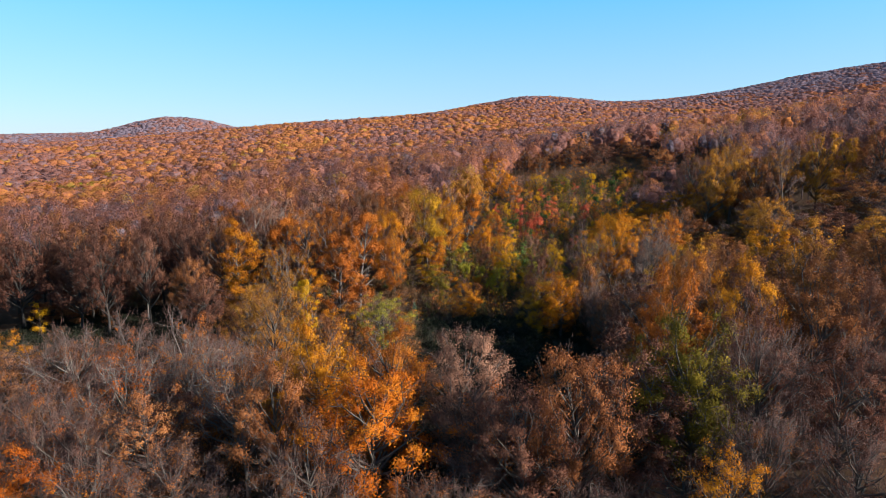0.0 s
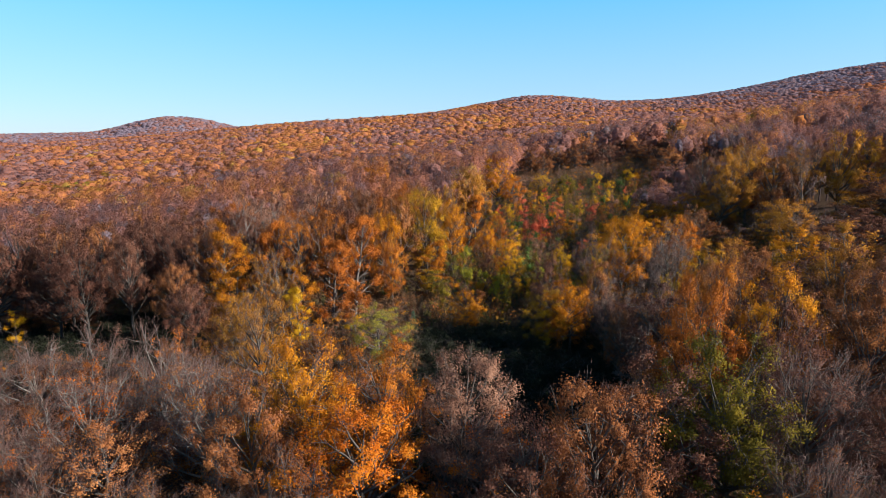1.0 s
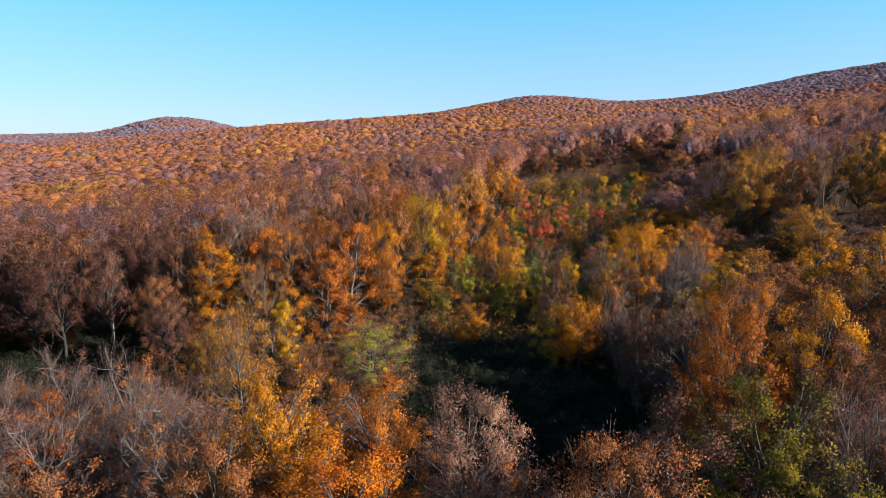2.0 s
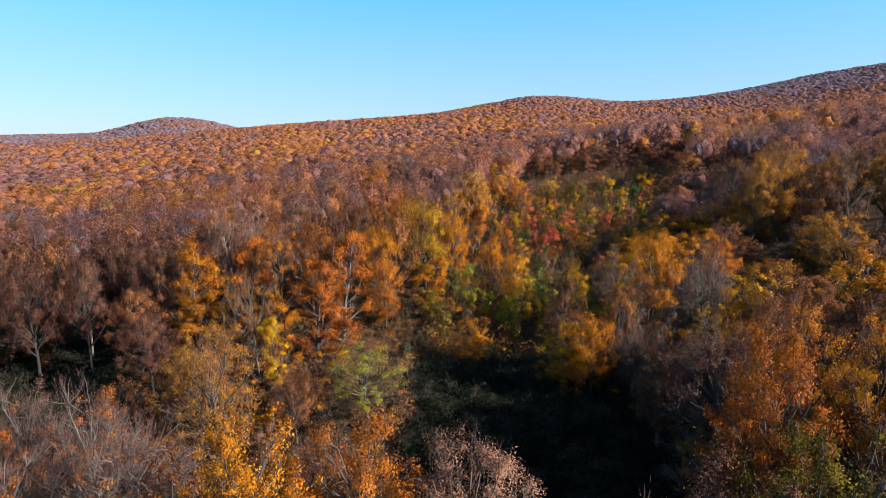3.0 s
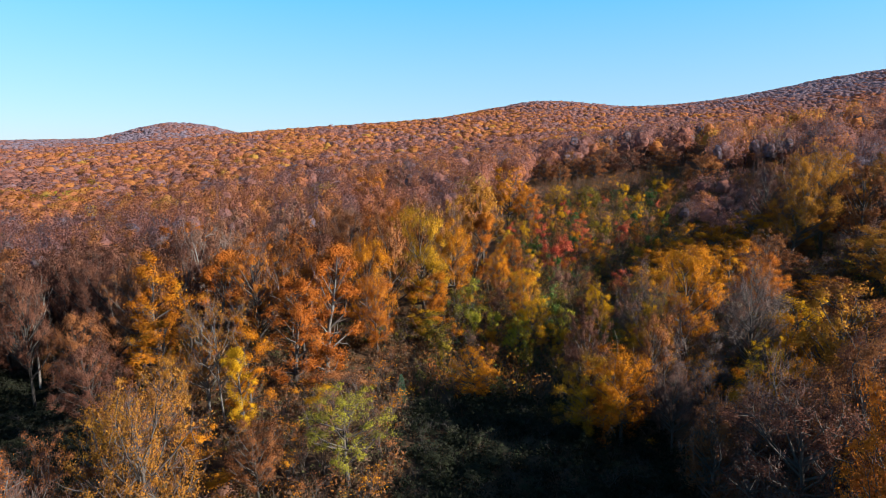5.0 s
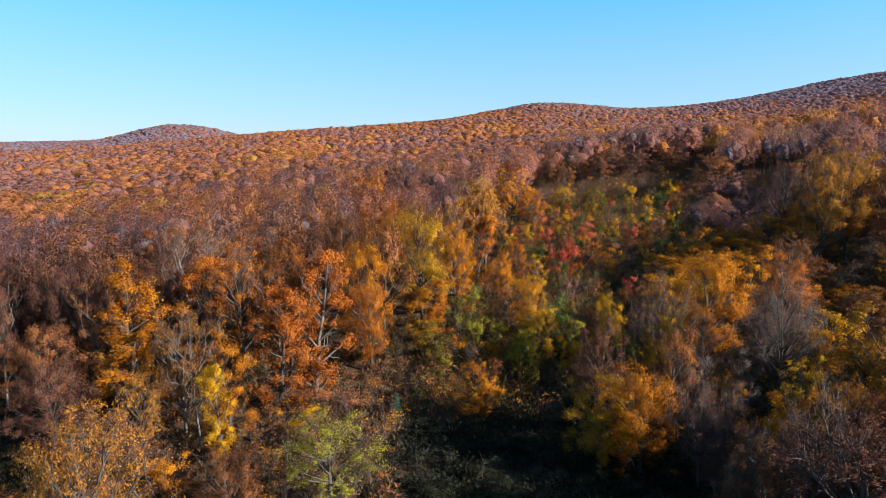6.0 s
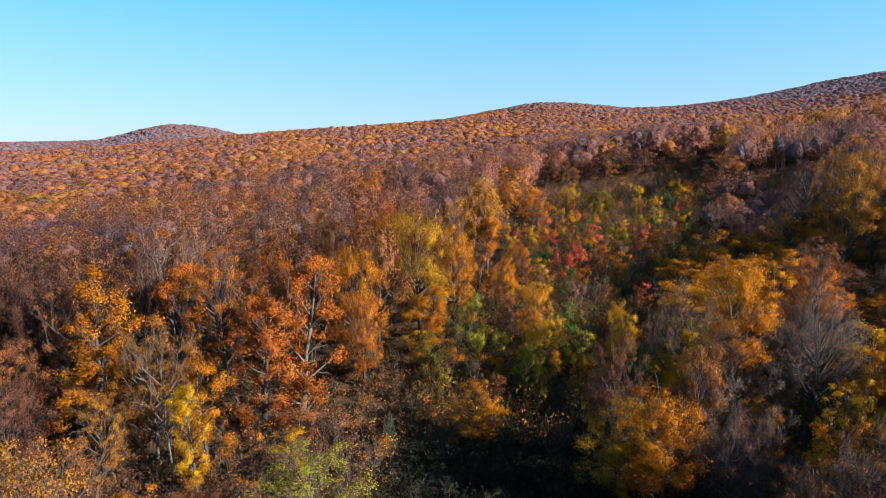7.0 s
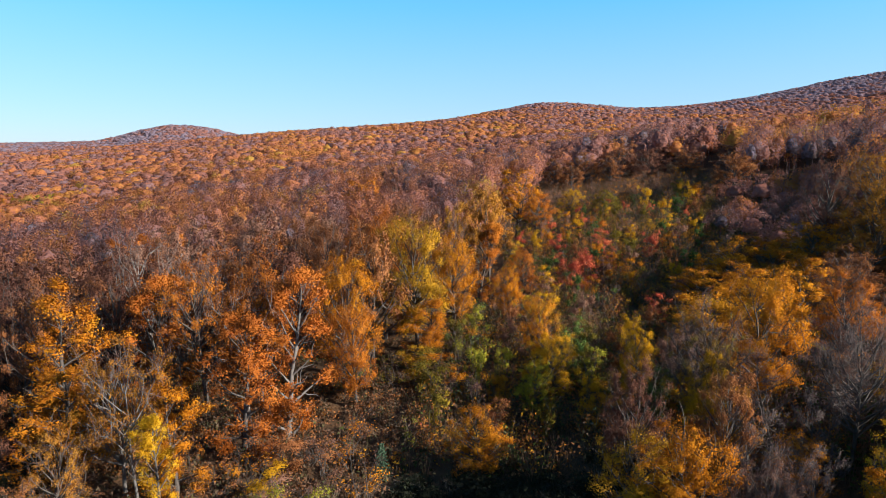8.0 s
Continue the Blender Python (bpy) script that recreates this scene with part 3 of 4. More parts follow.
tree("mid_oak", "gold", -231, 340, tall=16, width=11)


def little_conifer(x, y, tall):
    """A young spruce: a stem with drooping whorls of needled boughs."""
    rng = np.random.default_rng(9)
    verts, faces = [], []
    tube(verts, faces, [np.array((0, 0, -0.1)), np.array((0.02, 0, tall * 0.5)), np.array((0, 0, tall))], [0.07, 0.045, 0.01], 6)
    base = tagged(new("spruce"), "small blue-green young spruce in the dark hollow", "tree", "trees of the wood")
    base.matrix_basis = pose(x, y, float(land(x, y)))
    ob = new("trunk", mesh_from("spruce_trunk", verts, faces, [BARK], smooth=True))
    ob.parent = base
    tips = []
    for i in range(16):
        u = 0.08 + 0.88 * i / 16
        for k in range(6):
            w, reach = k * 1.05 + i * 0.5, (1 - u) * tall * 0.27 + 0.06
            for q in (0.35, 0.7, 1.0):
                tips.append((math.cos(w) * reach * q, math.sin(w) * reach * q, tall * u - 0.12 * q * reach))
    v, f, _ = leaf_cards(rng, np.array(tips), 1500, 0.07, 0.16, 0.5)
    ob = new("crown", mesh_from("spruce_crown", v, f, [LEAF["needle"]]))
    ob.parent = base


little_conifer(-5, 96.5, 3.6)

fill = random.Random(21)
taken = [(o.location.x, o.location.y) for o in scene.objects if o.parent is None and o.type == "EMPTY"]


def clearing(x, y):
    """Whether x, y lies in the overgrown clearing that runs up between the woods."""
    if y < 62 or y > 240:
        return False
    left = -4 + (0.0 if y < 100 else (y - 100) * 0.26)
    right = 20 if y < 92 else 22 + (y - 92) * 0.40 + max(0.0, y - 185) * 0.25
    return left < x < right


def free(x, y, gap):
    return all((x - a) ** 2 + (y - b) ** 2 > gap * gap for a, b in taken)


def open_floor(x, y):
    """The bare shaded floor of the side valley, the brushy strip before the stand, and the grove."""
    return (-78 < x < -33 and 69 < y < 97) or (-34 < x < 20 and 60 < y < 98) or (20 <= x < 36 and 72 < y < 94) or (-4 < x < 21 and 53 < y < 98) or (20 <= x < 23.5 and 57 < y < 94) or (4 < x < 20 and 45 < y < 54)


def low_edge(x, y):
    """The lower growth along the clearing's eastern side."""
    edge = 22 + (y - 92) * 0.40
    return 90 < y < 195 and edge - 2 < x < edge + 32


# the closed wood on both sides, tree by tree where it is near
count = 0
for _ in range(12000):
    y = fill.uniform(24, 150)
    x = fill.uniform(-0.85 * y - 10, 0.85 * y + 10)
    gap = 5.0 if y < 70 else 5.6
    if clearing(x, y) or open_floor(x, y) or not free(x, y, gap) or math.hypot(x, y) > 150 or (y < 34 and abs(x) < 4) or (-9 < x < 5 and 98 < y < 121):
        continue
    taken.append((x, y))
    near = y < 72 or (x < 5 and y < 112 and x > -60)
    pick = fill.random()
    bare = pick < 0.22
    if x > 8 and y < 80:
        leaf, bare = fill.choice(("wine", "russet", "wine", "wine", "russet", "bronze") if x > 26 else ("wine",)), pick < 0.08
    elif y < 62:
        leaf, bare = fill.choice(("russet", "sienna", "flame", "wine")), pick < 0.42
    elif x < 0:
        leaf = fill.choice(("russet", "russet", "wine", "copper", "russet", "pale") if y > 112 else ("russet", "russet", "wine", "gold", "orange", "pale"))
    else:
        leaf = fill.choice(("russet", "bronze", "gold", "russet", "wine", "bronze"))
    if x < -40 and 86 < y < 130:
        leaf, bare = fill.choice(("wine", "wine", "wine", "russet")), False
    if -36 < x < 6 and 94 < y < 118:
        bare, leaf = False, fill.choice(("copper", "sienna", "russet", "sienna", "bronze", "wine", "gold"))
    kind = ("bare" if bare else "open" if pick < 0.55 else "oak") if near else ("mid_bare" if bare else "mid_oak")
    if x < -40 and 86 < y < 122:
        kind = "oak" if near else "mid_oak"
    tall = fill.uniform(14.5, 18) if y > 75 else fill.uniform(12.5, 15.5) if x > 8 else fill.uniform(9, 13)
    if x > 34 and 70 < y < 116:
        tall = max(8.0, (16.0 if x < 46 and y < 92 else 18.5) + 0.05 * (x - 40) + fill.uniform(-1.5, 1.0) - float(land(x, y)))
    if y < 40:
        tall = min(tall, fill.uniform(6.5, 9))
    if low_edge(x, y):
        tall, leaf, kind = fill.uniform(5.5, 9.5), fill.choice(("gold", "olive", "pale", "russet", "turning", "yellow", "gold")), "mid_bare" if pick < 0.3 else "mid_oak"
    # beyond x -40 the bark has the side valley's shade painted in
    tree(kind, leaf, x, y, tall=tall * 1.06, width=fill.uniform(8.5, 11.5) if y < 72 else fill.uniform(7.5, 10.5), bark=BARK_SHADE if x < -40 else None)
    count += 1
    if count > 235:
        break

# brush before the stand, the grove's thin poles, and the hollow's low scrub
count = 0
for _ in range(2500):
    x, y = fill.uniform(-34, 36), fill.uniform(53, 99)
    if not open_floor(x, y):
        continue
    if x < -4:
        if not free(x, y, 2.7):
            continue
        kind, leaf, tall = ("thicket", fill.choice(("russet", "pale", "gold", "olive")), fill.uniform(2.5, 5)) if fill.random() < (0.75 if x < -12 else 1.0) else ("sapling", fill.choice(("russet", "gold", "orange", "pale")), fill.uniform(3, 6))
        wide = fill.uniform(3.5, 5.5)
    elif x < 20:
        if not free(x, y, 2.3):
            continue
        # dark leaves and near-black twigs paint in the hollow's shade
        kind, leaf, tall, wide = ("thicket" if fill.random() < 0.7 else "sapling"), "shade_bramble", fill.uniform(1.0, 2.6), fill.uniform(2.5, 4.2)
    else:
        if not free(x, y, 3.3):
            continue
        kind, leaf, tall, wide = fill.choice(("mid_bare", "open", "mid_oak")), fill.choice(("gold", "russet", "bronze")), fill.uniform(8, 11.5), fill.uniform(4.0, 6.0)
    taken.append((x, y))
    tree(kind, leaf, x, y, tall=tall, width=wide, twig=(TWIG_SHADE if x < 20 else TWIG_DARK) if x > -4 else None)
    count += 1

# low growth on the side valley's shaded floor, its shade painted into the colours
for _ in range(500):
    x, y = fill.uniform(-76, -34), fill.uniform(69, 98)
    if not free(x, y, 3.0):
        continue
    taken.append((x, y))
    tree("thicket", "shade_bramble", x, y, tall=fill.uniform(0.8, 2.0), width=fill.uniform(3, 5), twig=TWIG_SHADE)

# leafy growth at the foot of the wood across the side valley
for _ in range(400):
    x, y = fill.uniform(-80, -38), fill.uniform(101, 109)
    if not free(x, y, 3.0) or -61 < x < -47:
        continue
    taken.append((x, y))
    tree("sapling", fill.choice(("wine", "wine", "russet")), x, y, tall=fill.uniform(3.5, 6.5), width=fill.uniform(3.5, 5), bark=BARK_SHADE)

# young growth in the clearing
count = 0
for _ in range(4000):
    y = fill.uniform(98, 242)
    x = fill.uniform(-6, 80)
    if not clearing(x, y) or not free(x, y, 2.7 + (y - 98) * 0.008):
        continue
    taken.append((x, y))
    kind = "thicket" if fill.random() < 0.35 else "sapling"
    shade = x > 0.30 * (y - 92) + 12
    if y > 205:
        kind = "thicket"
    leaf = fill.choice(("pale", "pale", "gold", "russet") if y > 205 else ("green", "olive", "pale", "yellow", "red", "gold", "russet") if shade else ("green", "olive", "lime", "olive", "russet", "yellow", "pale", "gold") if y < 125 else ("green", "olive", "gold", "lime", "red", "russet", "yellow", "pale", "olive", "green"))
    tall = fill.uniform(3.5, 7)
    tree(kind, leaf, x, y, tall=tall, width=tall * (fill.uniform(0.5, 0.75) if kind == "sapling" else 0.8))
    count += 1
    if count > 340:
        break

# ---- undergrowth ----


def fill_mesh(name, tri, tint, material):
    """One mesh of loose triangles, with a tint for each."""
    v, nt = tri.reshape(-1, 3), len(tri)
    me = bpy.data.meshes.new(name)
    me.vertices.add(len(v))
    me.vertices.foreach_set("co", v.astype(np.float32).ravel())
    me.loops.add(nt * 3)
    me.loops.foreach_set("vertex_index", np.arange(nt * 3, dtype=np.int32))
    me.polygons.add(nt)
    me.polygons.foreach_set("loop_start", np.arange(nt, dtype=np.int32) * 3)
    me.update(calc_edges=True)
    me.attributes.new("tint", "FLOAT", "FACE").data.foreach_set("value", tint.astype(np.float32))
    me.materials.append(material)
    return me


def undergrowth():
    rng = np.random.default_rng(12)
    bushes = []
    for _ in range(19000):
        x, y = rng.uniform(-78, 85), rng.uniform(46, 264)
        if abs(x) > 0.8 * y + 6:
            continue
        if 28 < x < 98 and 236 < y < 264:
            bushes.append((x, y, rng.uniform(2.0, 4.5), rng.uniform(2.2, 3.6), rng.uniform(0.38, 0.62)))
        elif clearing(x, y) and y > 96:
            hue = rng.choice((rng.uniform(0.1, 0.35), rng.uniform(0.35, 0.6), rng.uniform(0.6, 0.9), 0.97), p=(0.34, 0.34, 0.26, 0.06))
            bushes.append((x, y, rng.uniform(1.4, 4.2), rng.uniform(1.8, 3.4), hue if y < 215 else rng.uniform(0.38, 0.6)))
        elif low_edge(x, y):
            bushes.append((x, y, rng.uniform(1.6, 4.4), rng.uniform(2.0, 3.6), rng.choice((rng.uniform(0.15, 0.4), rng.uniform(0.4, 0.58), rng.uniform(0.6, 0.85)), p=(0.4, 0.35, 0.25))))
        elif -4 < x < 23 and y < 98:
            # tints near zero put the hollow's shade into the brush colour
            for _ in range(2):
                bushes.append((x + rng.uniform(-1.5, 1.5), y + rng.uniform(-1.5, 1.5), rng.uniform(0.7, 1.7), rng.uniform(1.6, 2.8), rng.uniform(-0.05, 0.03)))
        elif x <= -1 and x > -34 and y < 116:
            bushes.append((x, y, rng.uniform(0.7, 2.2), rng.uniform(1.5, 2.6), rng.uniform(0.36, 0.62)))
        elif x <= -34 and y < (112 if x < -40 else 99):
            # lowest tints: the side valley's shade painted into the brush
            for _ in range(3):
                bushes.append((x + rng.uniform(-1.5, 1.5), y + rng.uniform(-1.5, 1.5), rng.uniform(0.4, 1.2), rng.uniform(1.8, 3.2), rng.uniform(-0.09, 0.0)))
        elif y < 128 and rng.random() < 0.5:
            bushes.append((x, y, rng.uniform(0.5, 1.6), rng.uniform(1.5, 2.6), rng.uniform(0.32, 0.58)))
    bushes = np.array(bushes)
    k, n, twigs = len(bushes), 44, 9
    px, py, tall, wide, hue = (bushes[:, i] for i in range(5))
    pz = land(px, py)
    u = rng.normal(0, 1, (k, n, 3))
    u[..., 2] = np.abs(u[..., 2])
    u *= rng.uniform(0.35, 1.0, (k, n, 1)) ** 0.5 / np.linalg.norm(u, axis=2, keepdims=True)
    c = u * np.stack([wide / 2, wide / 2, tall], 1)[:, None] + np.stack([px, py, pz], 1)[:, None]
    a = rng.normal(0, 1, (k, n, 3))
    a /= np.linalg.norm(a, axis=2, keepdims=True)
    b = np.cross(a, rng.normal(0, 1, (k, n, 3)))
    b /= np.linalg.norm(b, axis=2, keepdims=True)
    s = rng.uniform(0.10, 0.26, (k, n, 1))
    sprays = np.stack([c + a * s, c - a * s * 0.7 + b * s * 0.55, c - a * s * 0.6 - b * s * 0.55], 2).reshape(-1, 3, 3)
    low = np.stack([px, py, pz], 1)[:, None] + rng.normal(0, 0.22, (k, twigs, 3)) * np.array((1, 1, 0))
    tip = low + np.stack([rng.normal(0, 0.32, (k, twigs)) * wide[:, None], rng.normal(0, 0.32, (k, twigs)) * wide[:, None], tall[:, None] * rng.uniform(0.7, 1.25, (k, twigs))], 2)
    w = rng.normal(0, 1, (k, twigs, 3)) * 0.018
    w2 = rng.normal(0, 1, (k, twigs, 3)) * 0.018
    stalks = np.stack([np.stack([low + w, low - w, tip], 2), np.stack([low + w2, low - w2, tip], 2)], 2).reshape(-1, 3, 3)
    # stalks of the shade-tinted bushes are darkened with them
    tint = np.concatenate([np.repeat(hue, n), np.repeat(np.where(hue < 0.08, 0.06, 0.43), twigs * 2)])
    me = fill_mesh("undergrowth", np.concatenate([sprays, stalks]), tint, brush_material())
    tagged(new("undergrowth", me), "tangled undergrowth of brambles, brush and seedlings on the floor", "undergrowth", kind="stuff")


undergrowth()

# ---- the far woods ----


def lobed(seed, u):
    """How far a crown reaches in the directions u, with a few big boughs standing out."""
    rng = np.random.default_rng(seed)
    lobes = rng.normal(0, 1, (11, 3)) + np.array((0, 0, 0.4))
    lobes /= np.linalg.norm(lobes, axis=1, keepdims=True)
    return 0.5 * (0.66 + 0.38 * np.clip(np.max(u @ lobes.T, axis=1, keepdims=True), 0, 1) ** 4)


TWIGGY = -9.0


def far_crown(rng, rings, segs, hubs, sprays, size, twigs, core, thin=False):
    """A far tree's crown, one metre across and high: the uneven mass of its boughs, rods of bare twigs, and sprays of leaves in clumps.
    Centres, triangles about them, their normals, a shade for each (TWIGGY: bare twigs), and how many belong to mass and rods."""
    mid, seed = np.array((0, 0, 0.5)), int(rng.integers(0, 10 ** 6))
    pts = []
    for i in range(rings):
        e = -0.6 + 1.95 * (i + 0.3) / rings
        for k in range(segs):
            w = 2 * math.pi * (k + 0.5 * (i % 2)) / segs + rng.normal(0, 0.12)
            pts.append((math.cos(w) * math.cos(e), math.sin(w) * math.cos(e), math.sin(e)))
    u = np.array(pts + [(0, 0, 1.0)])
    hull = u * lobed(seed, u) * core * rng.uniform(0.86, 1.10, (len(u), 1)) + mid
    idx, top = [], len(u) - 1
    for i in range(rings - 1):
        for k in range(segs):
            p, q = i * segs + k, i * segs + (k + 1) % segs
            r, o = p + segs, q + segs
            idx += [(p, q, r), (q, o, r)] if i % 2 else [(p, q, o), (p, o, r)]
    idx += [((rings - 1) * segs + k, (rings - 1) * segs + (k + 1) % segs, top) for k in range(segs)]
    tri = hull[np.array(idx)]
    flat = np.cross(tri[:, 1] - tri[:, 0], tri[:, 2] - tri[:, 0])
    flat /= np.linalg.norm(flat, axis=1, keepdims=True) + 1e-9
    soft = tri - mid
    soft /= np.linalg.norm(soft, axis=2, keepdims=True)
    flat[np.sum(flat * soft.mean(1), 1) < 0] *= -1
    soft = 0.7 * soft + 0.3 * flat[:, None] + np.array((0, 0, 0.18))
    shade = np.full(len(tri), TWIGGY) if thin else rng.normal(0, 0.05, len(tri))
    if twigs:
        d = rng.normal(0, 1, (twigs, 3))
        d[:, 2] = np.abs(d[:, 2]) * 0.9 - 0.05
        d /= np.linalg.norm(d, axis=1, keepdims=True)
        root = d * lobed(seed, d) * rng.uniform(0.6, 0.98, (twigs, 1)) + mid
        way = d + rng.normal(0, 0.45, (twigs, 3)) + np.array((0, 0, 0.55))
        way /= np.linalg.norm(way, axis=1, keepdims=True)
        side = np.cross(way, rng.normal(0, 1, (twigs, 3)))
        side *= rng.uniform(0.002, 0.0045, (twigs, 1)) / np.linalg.norm(side, axis=1, keepdims=True)
        rods = np.stack([root - side, root + side, root + way * rng.uniform(0.06, 0.16, (twigs, 1))], 1)
        tri, soft = np.concatenate([tri, rods]), np.concatenate([soft, np.repeat((d + np.array((0, 0, 0.3)))[:, None], 3, 1)])
        shade = np.concatenate([shade, np.full(twigs, TWIGGY)])
    solid = len(tri)
    if sprays:
        d = rng.normal(0, 1, (hubs, 3))
        d[:, 2] = np.abs(d[:, 2]) * 1.2 - 0.5
        d /= np.linalg.norm(d, axis=1, keepdims=True)
        spot = d * lobed(seed, d) * rng.uniform(0.84, 1.0, (hubs, 1)) + mid
        own = rng.integers(0, hubs, sprays)
        off = rng.normal(0, 1, (sprays, 3))
        off /= np.linalg.norm(off, axis=1, keepdims=True)
        c = spot[own] + off * rng.uniform(0.3, 1.0, (sprays, 1)) ** 0.5 * rng.uniform(0.07, 0.13, (hubs, 1))[own]
        a = np.cross(off + rng.normal(0, 0.6, (sprays, 3)), rng.normal(0, 1, (sprays, 3)))
        a /= np.linalg.norm(a, axis=1, keepdims=True)
        b = np.cross(off + rng.normal(0, 0.6, (sprays, 3)), a)
        b /= np.linalg.norm(b, axis=1, keepdims=True)
        s = size * rng.uniform(0.6, 1.3, (sprays, 1))
        tri = np.concatenate([tri, np.stack([c + a * s, c - a * s * 0.6 + b * s * 0.7, c - a * s * 0.5 - b * s * 0.8], 1)])
        soft = np.concatenate([soft, np.repeat((0.5 * off + 0.5 * d[own] + np.array((0, 0, 0.18)))[:, None], 3, 1)])
        shade = np.concatenate([shade, np.where(rng.random(hubs)[own] < (0.4 if thin else 0.0), TWIGGY, rng.normal(0, 0.06, hubs)[own] + rng.normal(0, 0.02, sprays))])
    inward = np.sum(np.cross(tri[:, 1] - tri[:, 0], tri[:, 2] - tri[:, 0]) * soft.mean(1), 1) < 0
    tri[inward] = tri[inward][:, ::-1]
    soft[inward] = soft[inward][:, ::-1]
    c = tri.mean(1)
    c[:solid] = 0
    return c, tri - c[:, None], soft / np.linalg.norm(soft, axis=2, keepdims=True), shade, solid


def far_wood():
    rng = np.random.default_rng(5)
    step = 7.1
    gx, gy = np.meshgrid(np.arange(-1400, 1500, step), np.arange(60, 1750, step))
    x, y = (gx + rng.uniform(-3.4, 3.4, gx.shape)).ravel(), (gy + rng.uniform(-3.4, 3.4, gy.shape)).ravel()
    r, az = np.hypot(x, y), np.degrees(np.arctan2(x, y))
    crest = np.interp(az, (-45, -33, -32, -19, -18, -5, 5, 9, 17, 21, 25, 45), (1700, 1700, 1600, 1500, 980, 980, 1200, 1230, 1300, 1500, 1650, 1700))
    keep = (np.abs(az) < 43) & (r > 118) & (r < crest) & ((az > 21) | (az < -18) | (r < 1250))
    x, y, r, az = x[keep], y[keep], r[keep], az[keep]
    spots = np.array(taken)
    keep = np.ones(len(x), bool)
    for i in np.where(r < 300)[0]:
        keep[i] = not clearing(x[i], y[i]) and not open_floor(x[i], y[i]) and not (28 < x[i] < 98 and 236 < y[i] < 262) and np.min((spots[:, 0] - x[i]) ** 2 + (spots[:, 1] - y[i]) ** 2) > 26
    x, y, r, az = x[keep], y[keep], r[keep], az[keep]
    z = land(x, y)
    all_v, tint, normals = [], [], []
    tucked = (az > 21) & (r > 360) & (r < 660)                 # the dip behind the near ridge
    patch = np.array([noise.noise((a * 0.011, b * 0.011, 3.0)) for a, b in zip(x, y)])
    thin_crown = rng.random(len(x)) < 0.45
    # distance haze, painted on as a shift of the tint towards lilac
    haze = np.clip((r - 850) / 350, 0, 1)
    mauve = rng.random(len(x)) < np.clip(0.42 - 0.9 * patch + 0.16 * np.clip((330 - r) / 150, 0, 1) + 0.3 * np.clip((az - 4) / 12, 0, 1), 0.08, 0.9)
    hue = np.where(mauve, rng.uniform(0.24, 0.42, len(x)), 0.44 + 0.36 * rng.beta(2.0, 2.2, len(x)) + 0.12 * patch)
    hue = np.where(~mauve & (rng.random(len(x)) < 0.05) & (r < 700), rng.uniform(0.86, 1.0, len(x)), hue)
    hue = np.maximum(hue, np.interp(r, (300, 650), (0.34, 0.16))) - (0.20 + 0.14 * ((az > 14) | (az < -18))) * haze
    for lo, hi, thin, *shape in (
            (0, 190, 0, 5, 9, 75, 1900, 0.0185, 90, 0.50), (0, 190, 1, 4, 7, 60, 1200, 0.016, 500, 0.40),
            (190, 270, 0, 5, 9, 64, 1050, 0.024, 60, 0.54), (190, 270, 1, 4, 7, 50, 680, 0.020, 330, 0.48),
            (270, 380, 0, 5, 9, 48, 440, 0.032, 40, 0.68), (270, 380, 1, 4, 7, 36, 280, 0.026, 180, 0.66),
            (380, 560, 0, 5, 9, 36, 190, 0.040, 0, 0.82), (560, 800, 0, 4, 8, 22, 70, 0.050, 0, 0.88),
            (800, 1150, 0, 3, 7, 12, 26, 0.065, 0, 0.92), (1150, 3000, 0, 3, 6, 8, 12, 0.075, 0, 0.95), (-1, 0, 0, 3, 6, 0, 0, 0, 0, 1.0)):
        part_of = tucked if lo < 0 else (r >= lo) & (r < hi) & ~tucked
        if 0 <= lo < 380:
            part_of = part_of & (mauve & thin_crown if thin else ~(mauve & thin_crown))
        sel = np.where(part_of)[0]
        kinds = [far_crown(rng, *shape, thin=thin == 1) for _ in range(12)]
        solid = kinds[0][4]
        which = rng.integers(0, 12, len(sel))
        centre, m, soft, shade = (np.stack([k[i] for k in kinds])[which] for i in range(4))
        turn = rng.uniform(0, 6.283, len(sel))
        near = r[sel] < 300
        wide = (rng.uniform(8.5, 14.5, len(sel)) * np.interp(r[sel], (300, 400, 700, 1000), (0.82, 1.0, 1.08, 1.15)))[:, None, None]
        high = np.where(near, rng.uniform(11, 14, len(sel)), rng.uniform(8.6, 10.4, len(sel)) * np.interp(r[sel], (400, 700, 1000), (1.0, 0.92, 0.8)))[:, None, None]
        foot = np.where(near, rng.uniform(1.0, 5.0, len(sel)), rng.uniform(4.2, 6.8, len(sel)) + np.interp(r[sel], (400, 700, 1000), (0.0, 0.8, 1.8)))
        low = np.array([low_edge(*p) for p in zip(x[sel], y[sel])]) if len(sel) else np.zeros(0, bool)
        high, foot = np.where(low[:, None, None], high * 0.62, high), np.where(low, 0.3, foot)
        wide = np.where(low[:, None, None], wide * 0.7, wide)
        c, s = np.cos(turn)[:, None, None], np.sin(turn)[:, None, None]
        m, centre = m * wide[..., None], centre * np.concatenate([wide, wide, high], 2)
        m[:, :solid, :, 2] *= (high / wide)
        m = m + centre[:, :, None]
        px, py = m[..., 0] * c - m[..., 1] * s + x[sel][:, None, None], m[..., 0] * s + m[..., 1] * c + y[sel][:, None, None]
        pz = m[..., 2] + (z[sel] + foot)[:, None, None]
        all_v.append(np.stack([px, py, pz], -1).reshape(-1, 3))
        turned = np.stack([soft[..., 0] * c - soft[..., 1] * s, soft[..., 0] * s + soft[..., 1] * c, soft[..., 2]], -1)
        normals.append(turned.reshape(-1, 3))
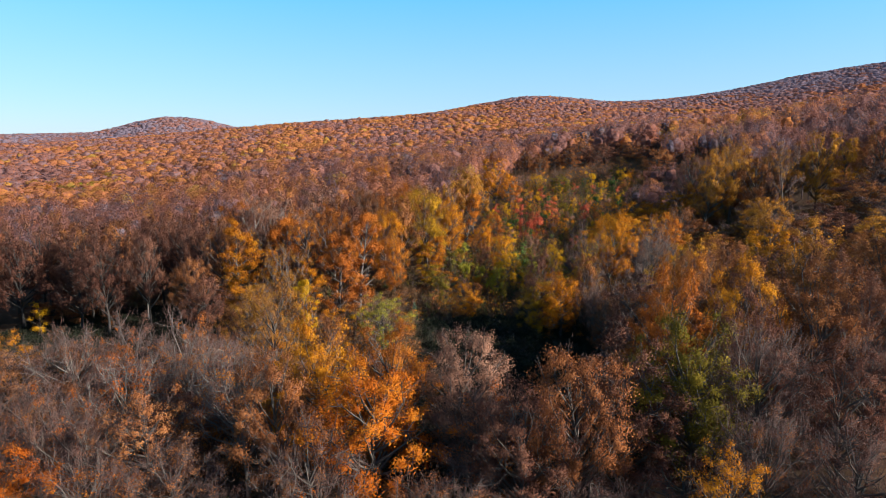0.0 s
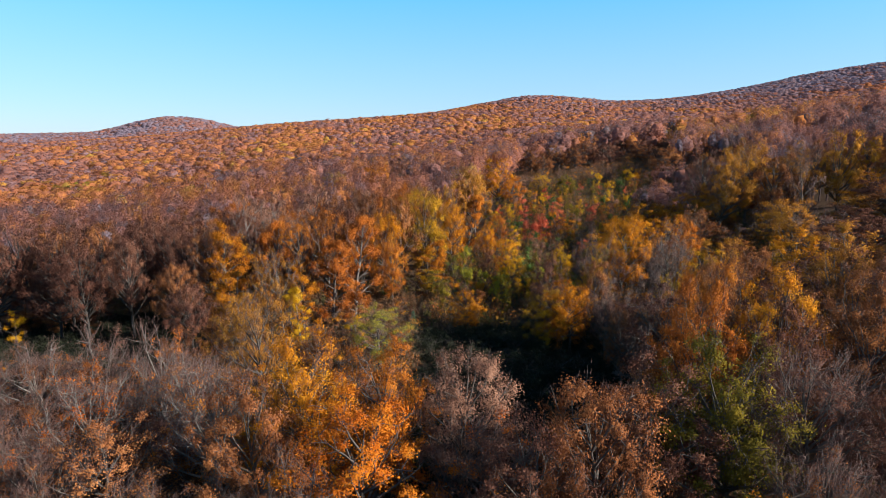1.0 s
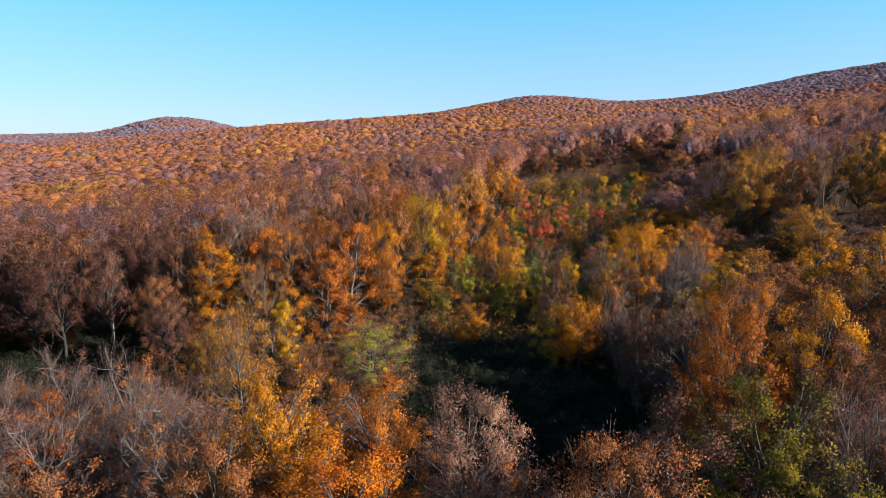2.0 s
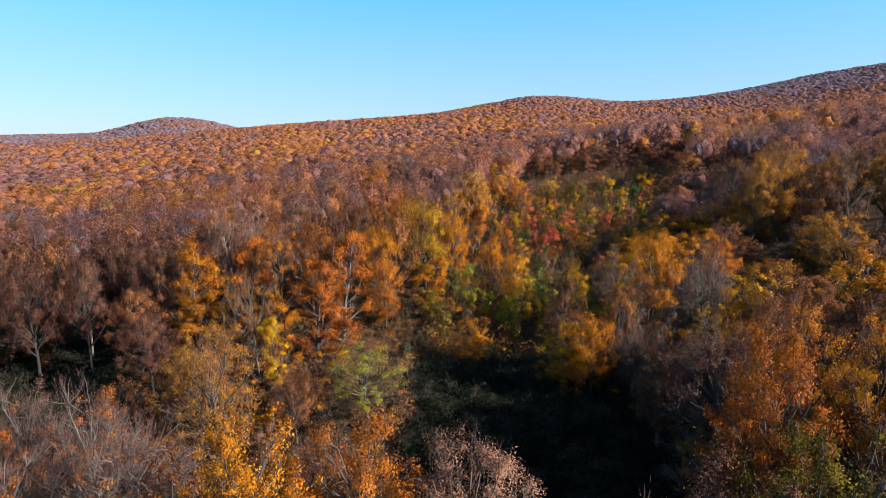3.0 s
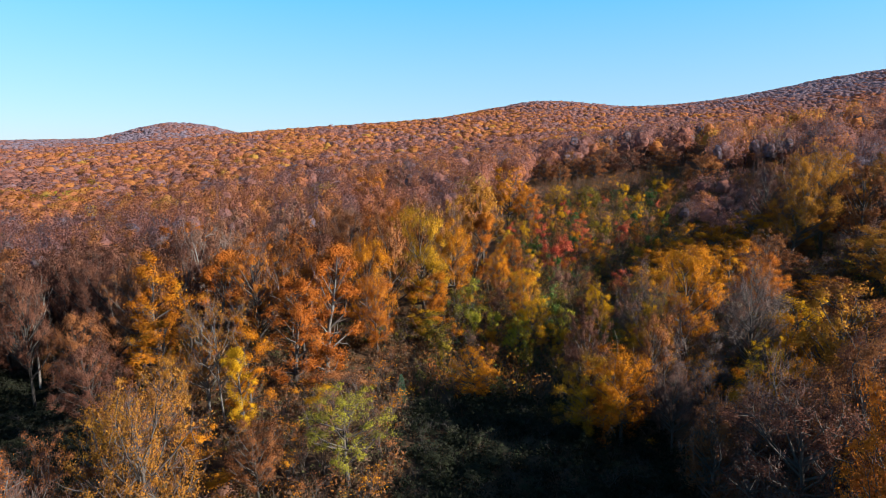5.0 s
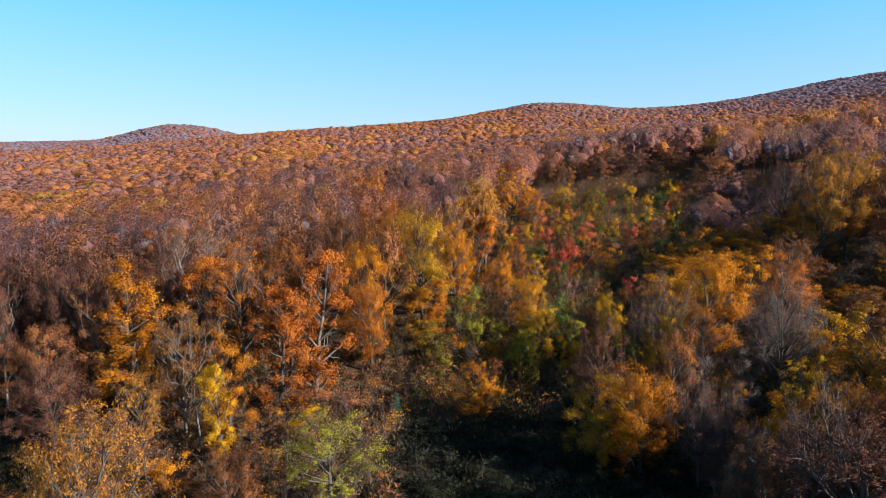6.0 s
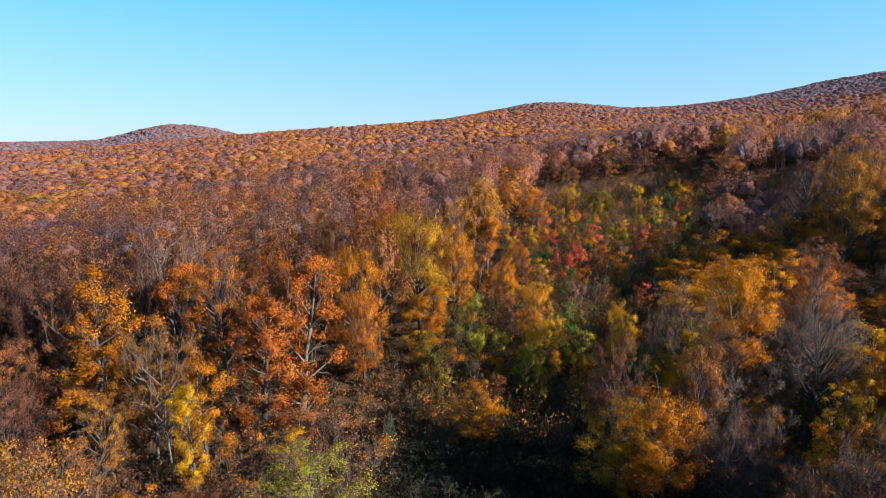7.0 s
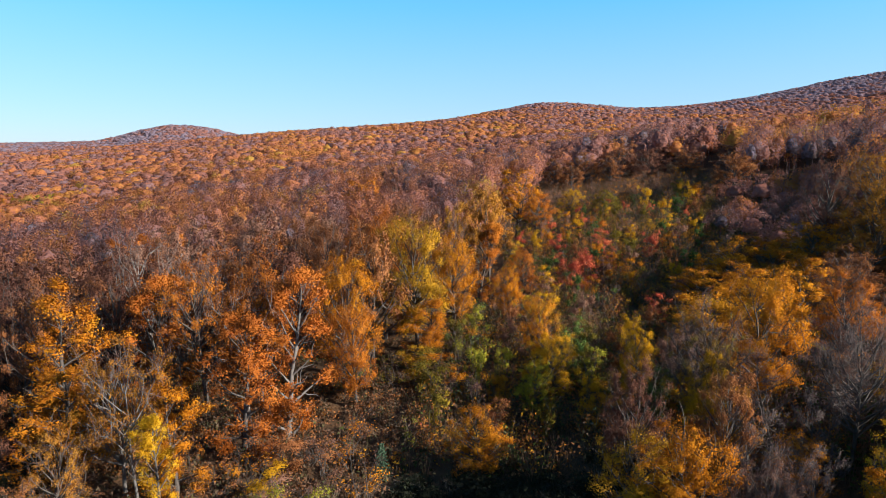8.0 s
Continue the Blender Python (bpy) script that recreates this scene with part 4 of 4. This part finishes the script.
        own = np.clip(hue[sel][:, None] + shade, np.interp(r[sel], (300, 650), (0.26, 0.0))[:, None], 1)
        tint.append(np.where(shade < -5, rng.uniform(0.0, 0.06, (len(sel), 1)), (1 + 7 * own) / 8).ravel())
    # the lower crowns that close the far canopy between the tall ones
    rr, aa = np.meshgrid(np.concatenate([np.arange(345, 1000, 7.0), np.arange(1000, 1720, 12.0)]), np.radians(np.arange(-43, 43.2, 0.8)), indexing="ij")
    rr = rr + rng.uniform(-2.5, 2.5, rr.shape)
    aa = aa + rng.uniform(-0.005, 0.005, aa.shape)
    sx, sy = rr * np.sin(aa), rr * np.cos(aa)
    sz = land(sx, sy) + np.interp(rr, (345, 430, 900, 1800), (5.0, 11.0, 11.6, 12.6)) + rng.uniform(-1.3, 1.3, rr.shape)
    past = rr > np.interp(np.degrees(aa), (-45, -33, -32, -19, -18, -5, 5, 9, 17, 21, 25, 45), (1700, 1700, 1600, 1500, 980, 980, 1200, 1230, 1300, 1500, 1650, 1700)) - 15
    sz = np.where(past, sz - 9, sz)
    net = np.stack([sx, sy, sz], -1)
    p, q, o, w = net[:-1, :-1], net[1:, :-1], net[1:, 1:], net[:-1, 1:]
    sheet = np.concatenate([np.stack([p, o, q], 2).reshape(-1, 3, 3), np.stack([p, w, o], 2).reshape(-1, 3, 3)])
    lie = np.cross(sheet[:, 1] - sheet[:, 0], sheet[:, 2] - sheet[:, 0])
    sheet[lie[:, 2] < 0] = sheet[lie[:, 2] < 0][:, ::-1]
    all_v.append(sheet.reshape(-1, 3))
    up = rng.normal(0, 0.35, (len(sheet) * 3, 3)) + np.array((0.15, -0.1, 1.0))
    normals.append(up / np.linalg.norm(up, axis=1, keepdims=True))
    mid = sheet.mean(1)
    away = np.hypot(mid[:, 0], mid[:, 1])
    side = np.degrees(np.arctan2(mid[:, 0], mid[:, 1]))
    # the lower canopy gets the same painted haze beyond 850 m
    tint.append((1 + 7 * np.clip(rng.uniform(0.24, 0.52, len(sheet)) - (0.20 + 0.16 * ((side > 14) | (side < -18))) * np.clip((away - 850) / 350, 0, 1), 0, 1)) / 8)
    # stems of the trees that stand nearest
    sel = np.where(r < 330)[0]
    w = np.arange(3) * 2.094
    foot = np.stack([x[sel], y[sel], z[sel] - 0.4], 1)[:, None] + np.stack([np.cos(w), np.sin(w), 0 * w], 1)[None] * 0.24
    tip = np.stack([x[sel], y[sel], z[sel] + 8.5], 1)
    stems = np.stack([np.stack([foot[:, i], foot[:, (i + 1) % 3], tip], 1) for i in range(3)], 1)
    out = stems.mean(2) - tip[:, None]
    out[..., 2] = 0
    out /= np.linalg.norm(out, axis=2, keepdims=True)
    all_v.append(stems.reshape(-1, 3))
    normals.append(np.repeat(out.reshape(-1, 3), 3, 0))
    tint.append(np.full(len(sel) * 3, 0.0))
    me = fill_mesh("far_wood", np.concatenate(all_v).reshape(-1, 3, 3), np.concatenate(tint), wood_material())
    me.polygons.foreach_set("use_smooth", np.ones(len(me.polygons), bool))
    me.attributes.new("custom_normal", "FLOAT_VECTOR", "POINT").data.foreach_set("vector", np.concatenate(normals).astype(np.float32).ravel())
    tagged(new("far_wood", me), "autumn broadleaf woods in russet, orange and grey, haze-tinted on far hills", "woods", kind="stuff")


far_wood()
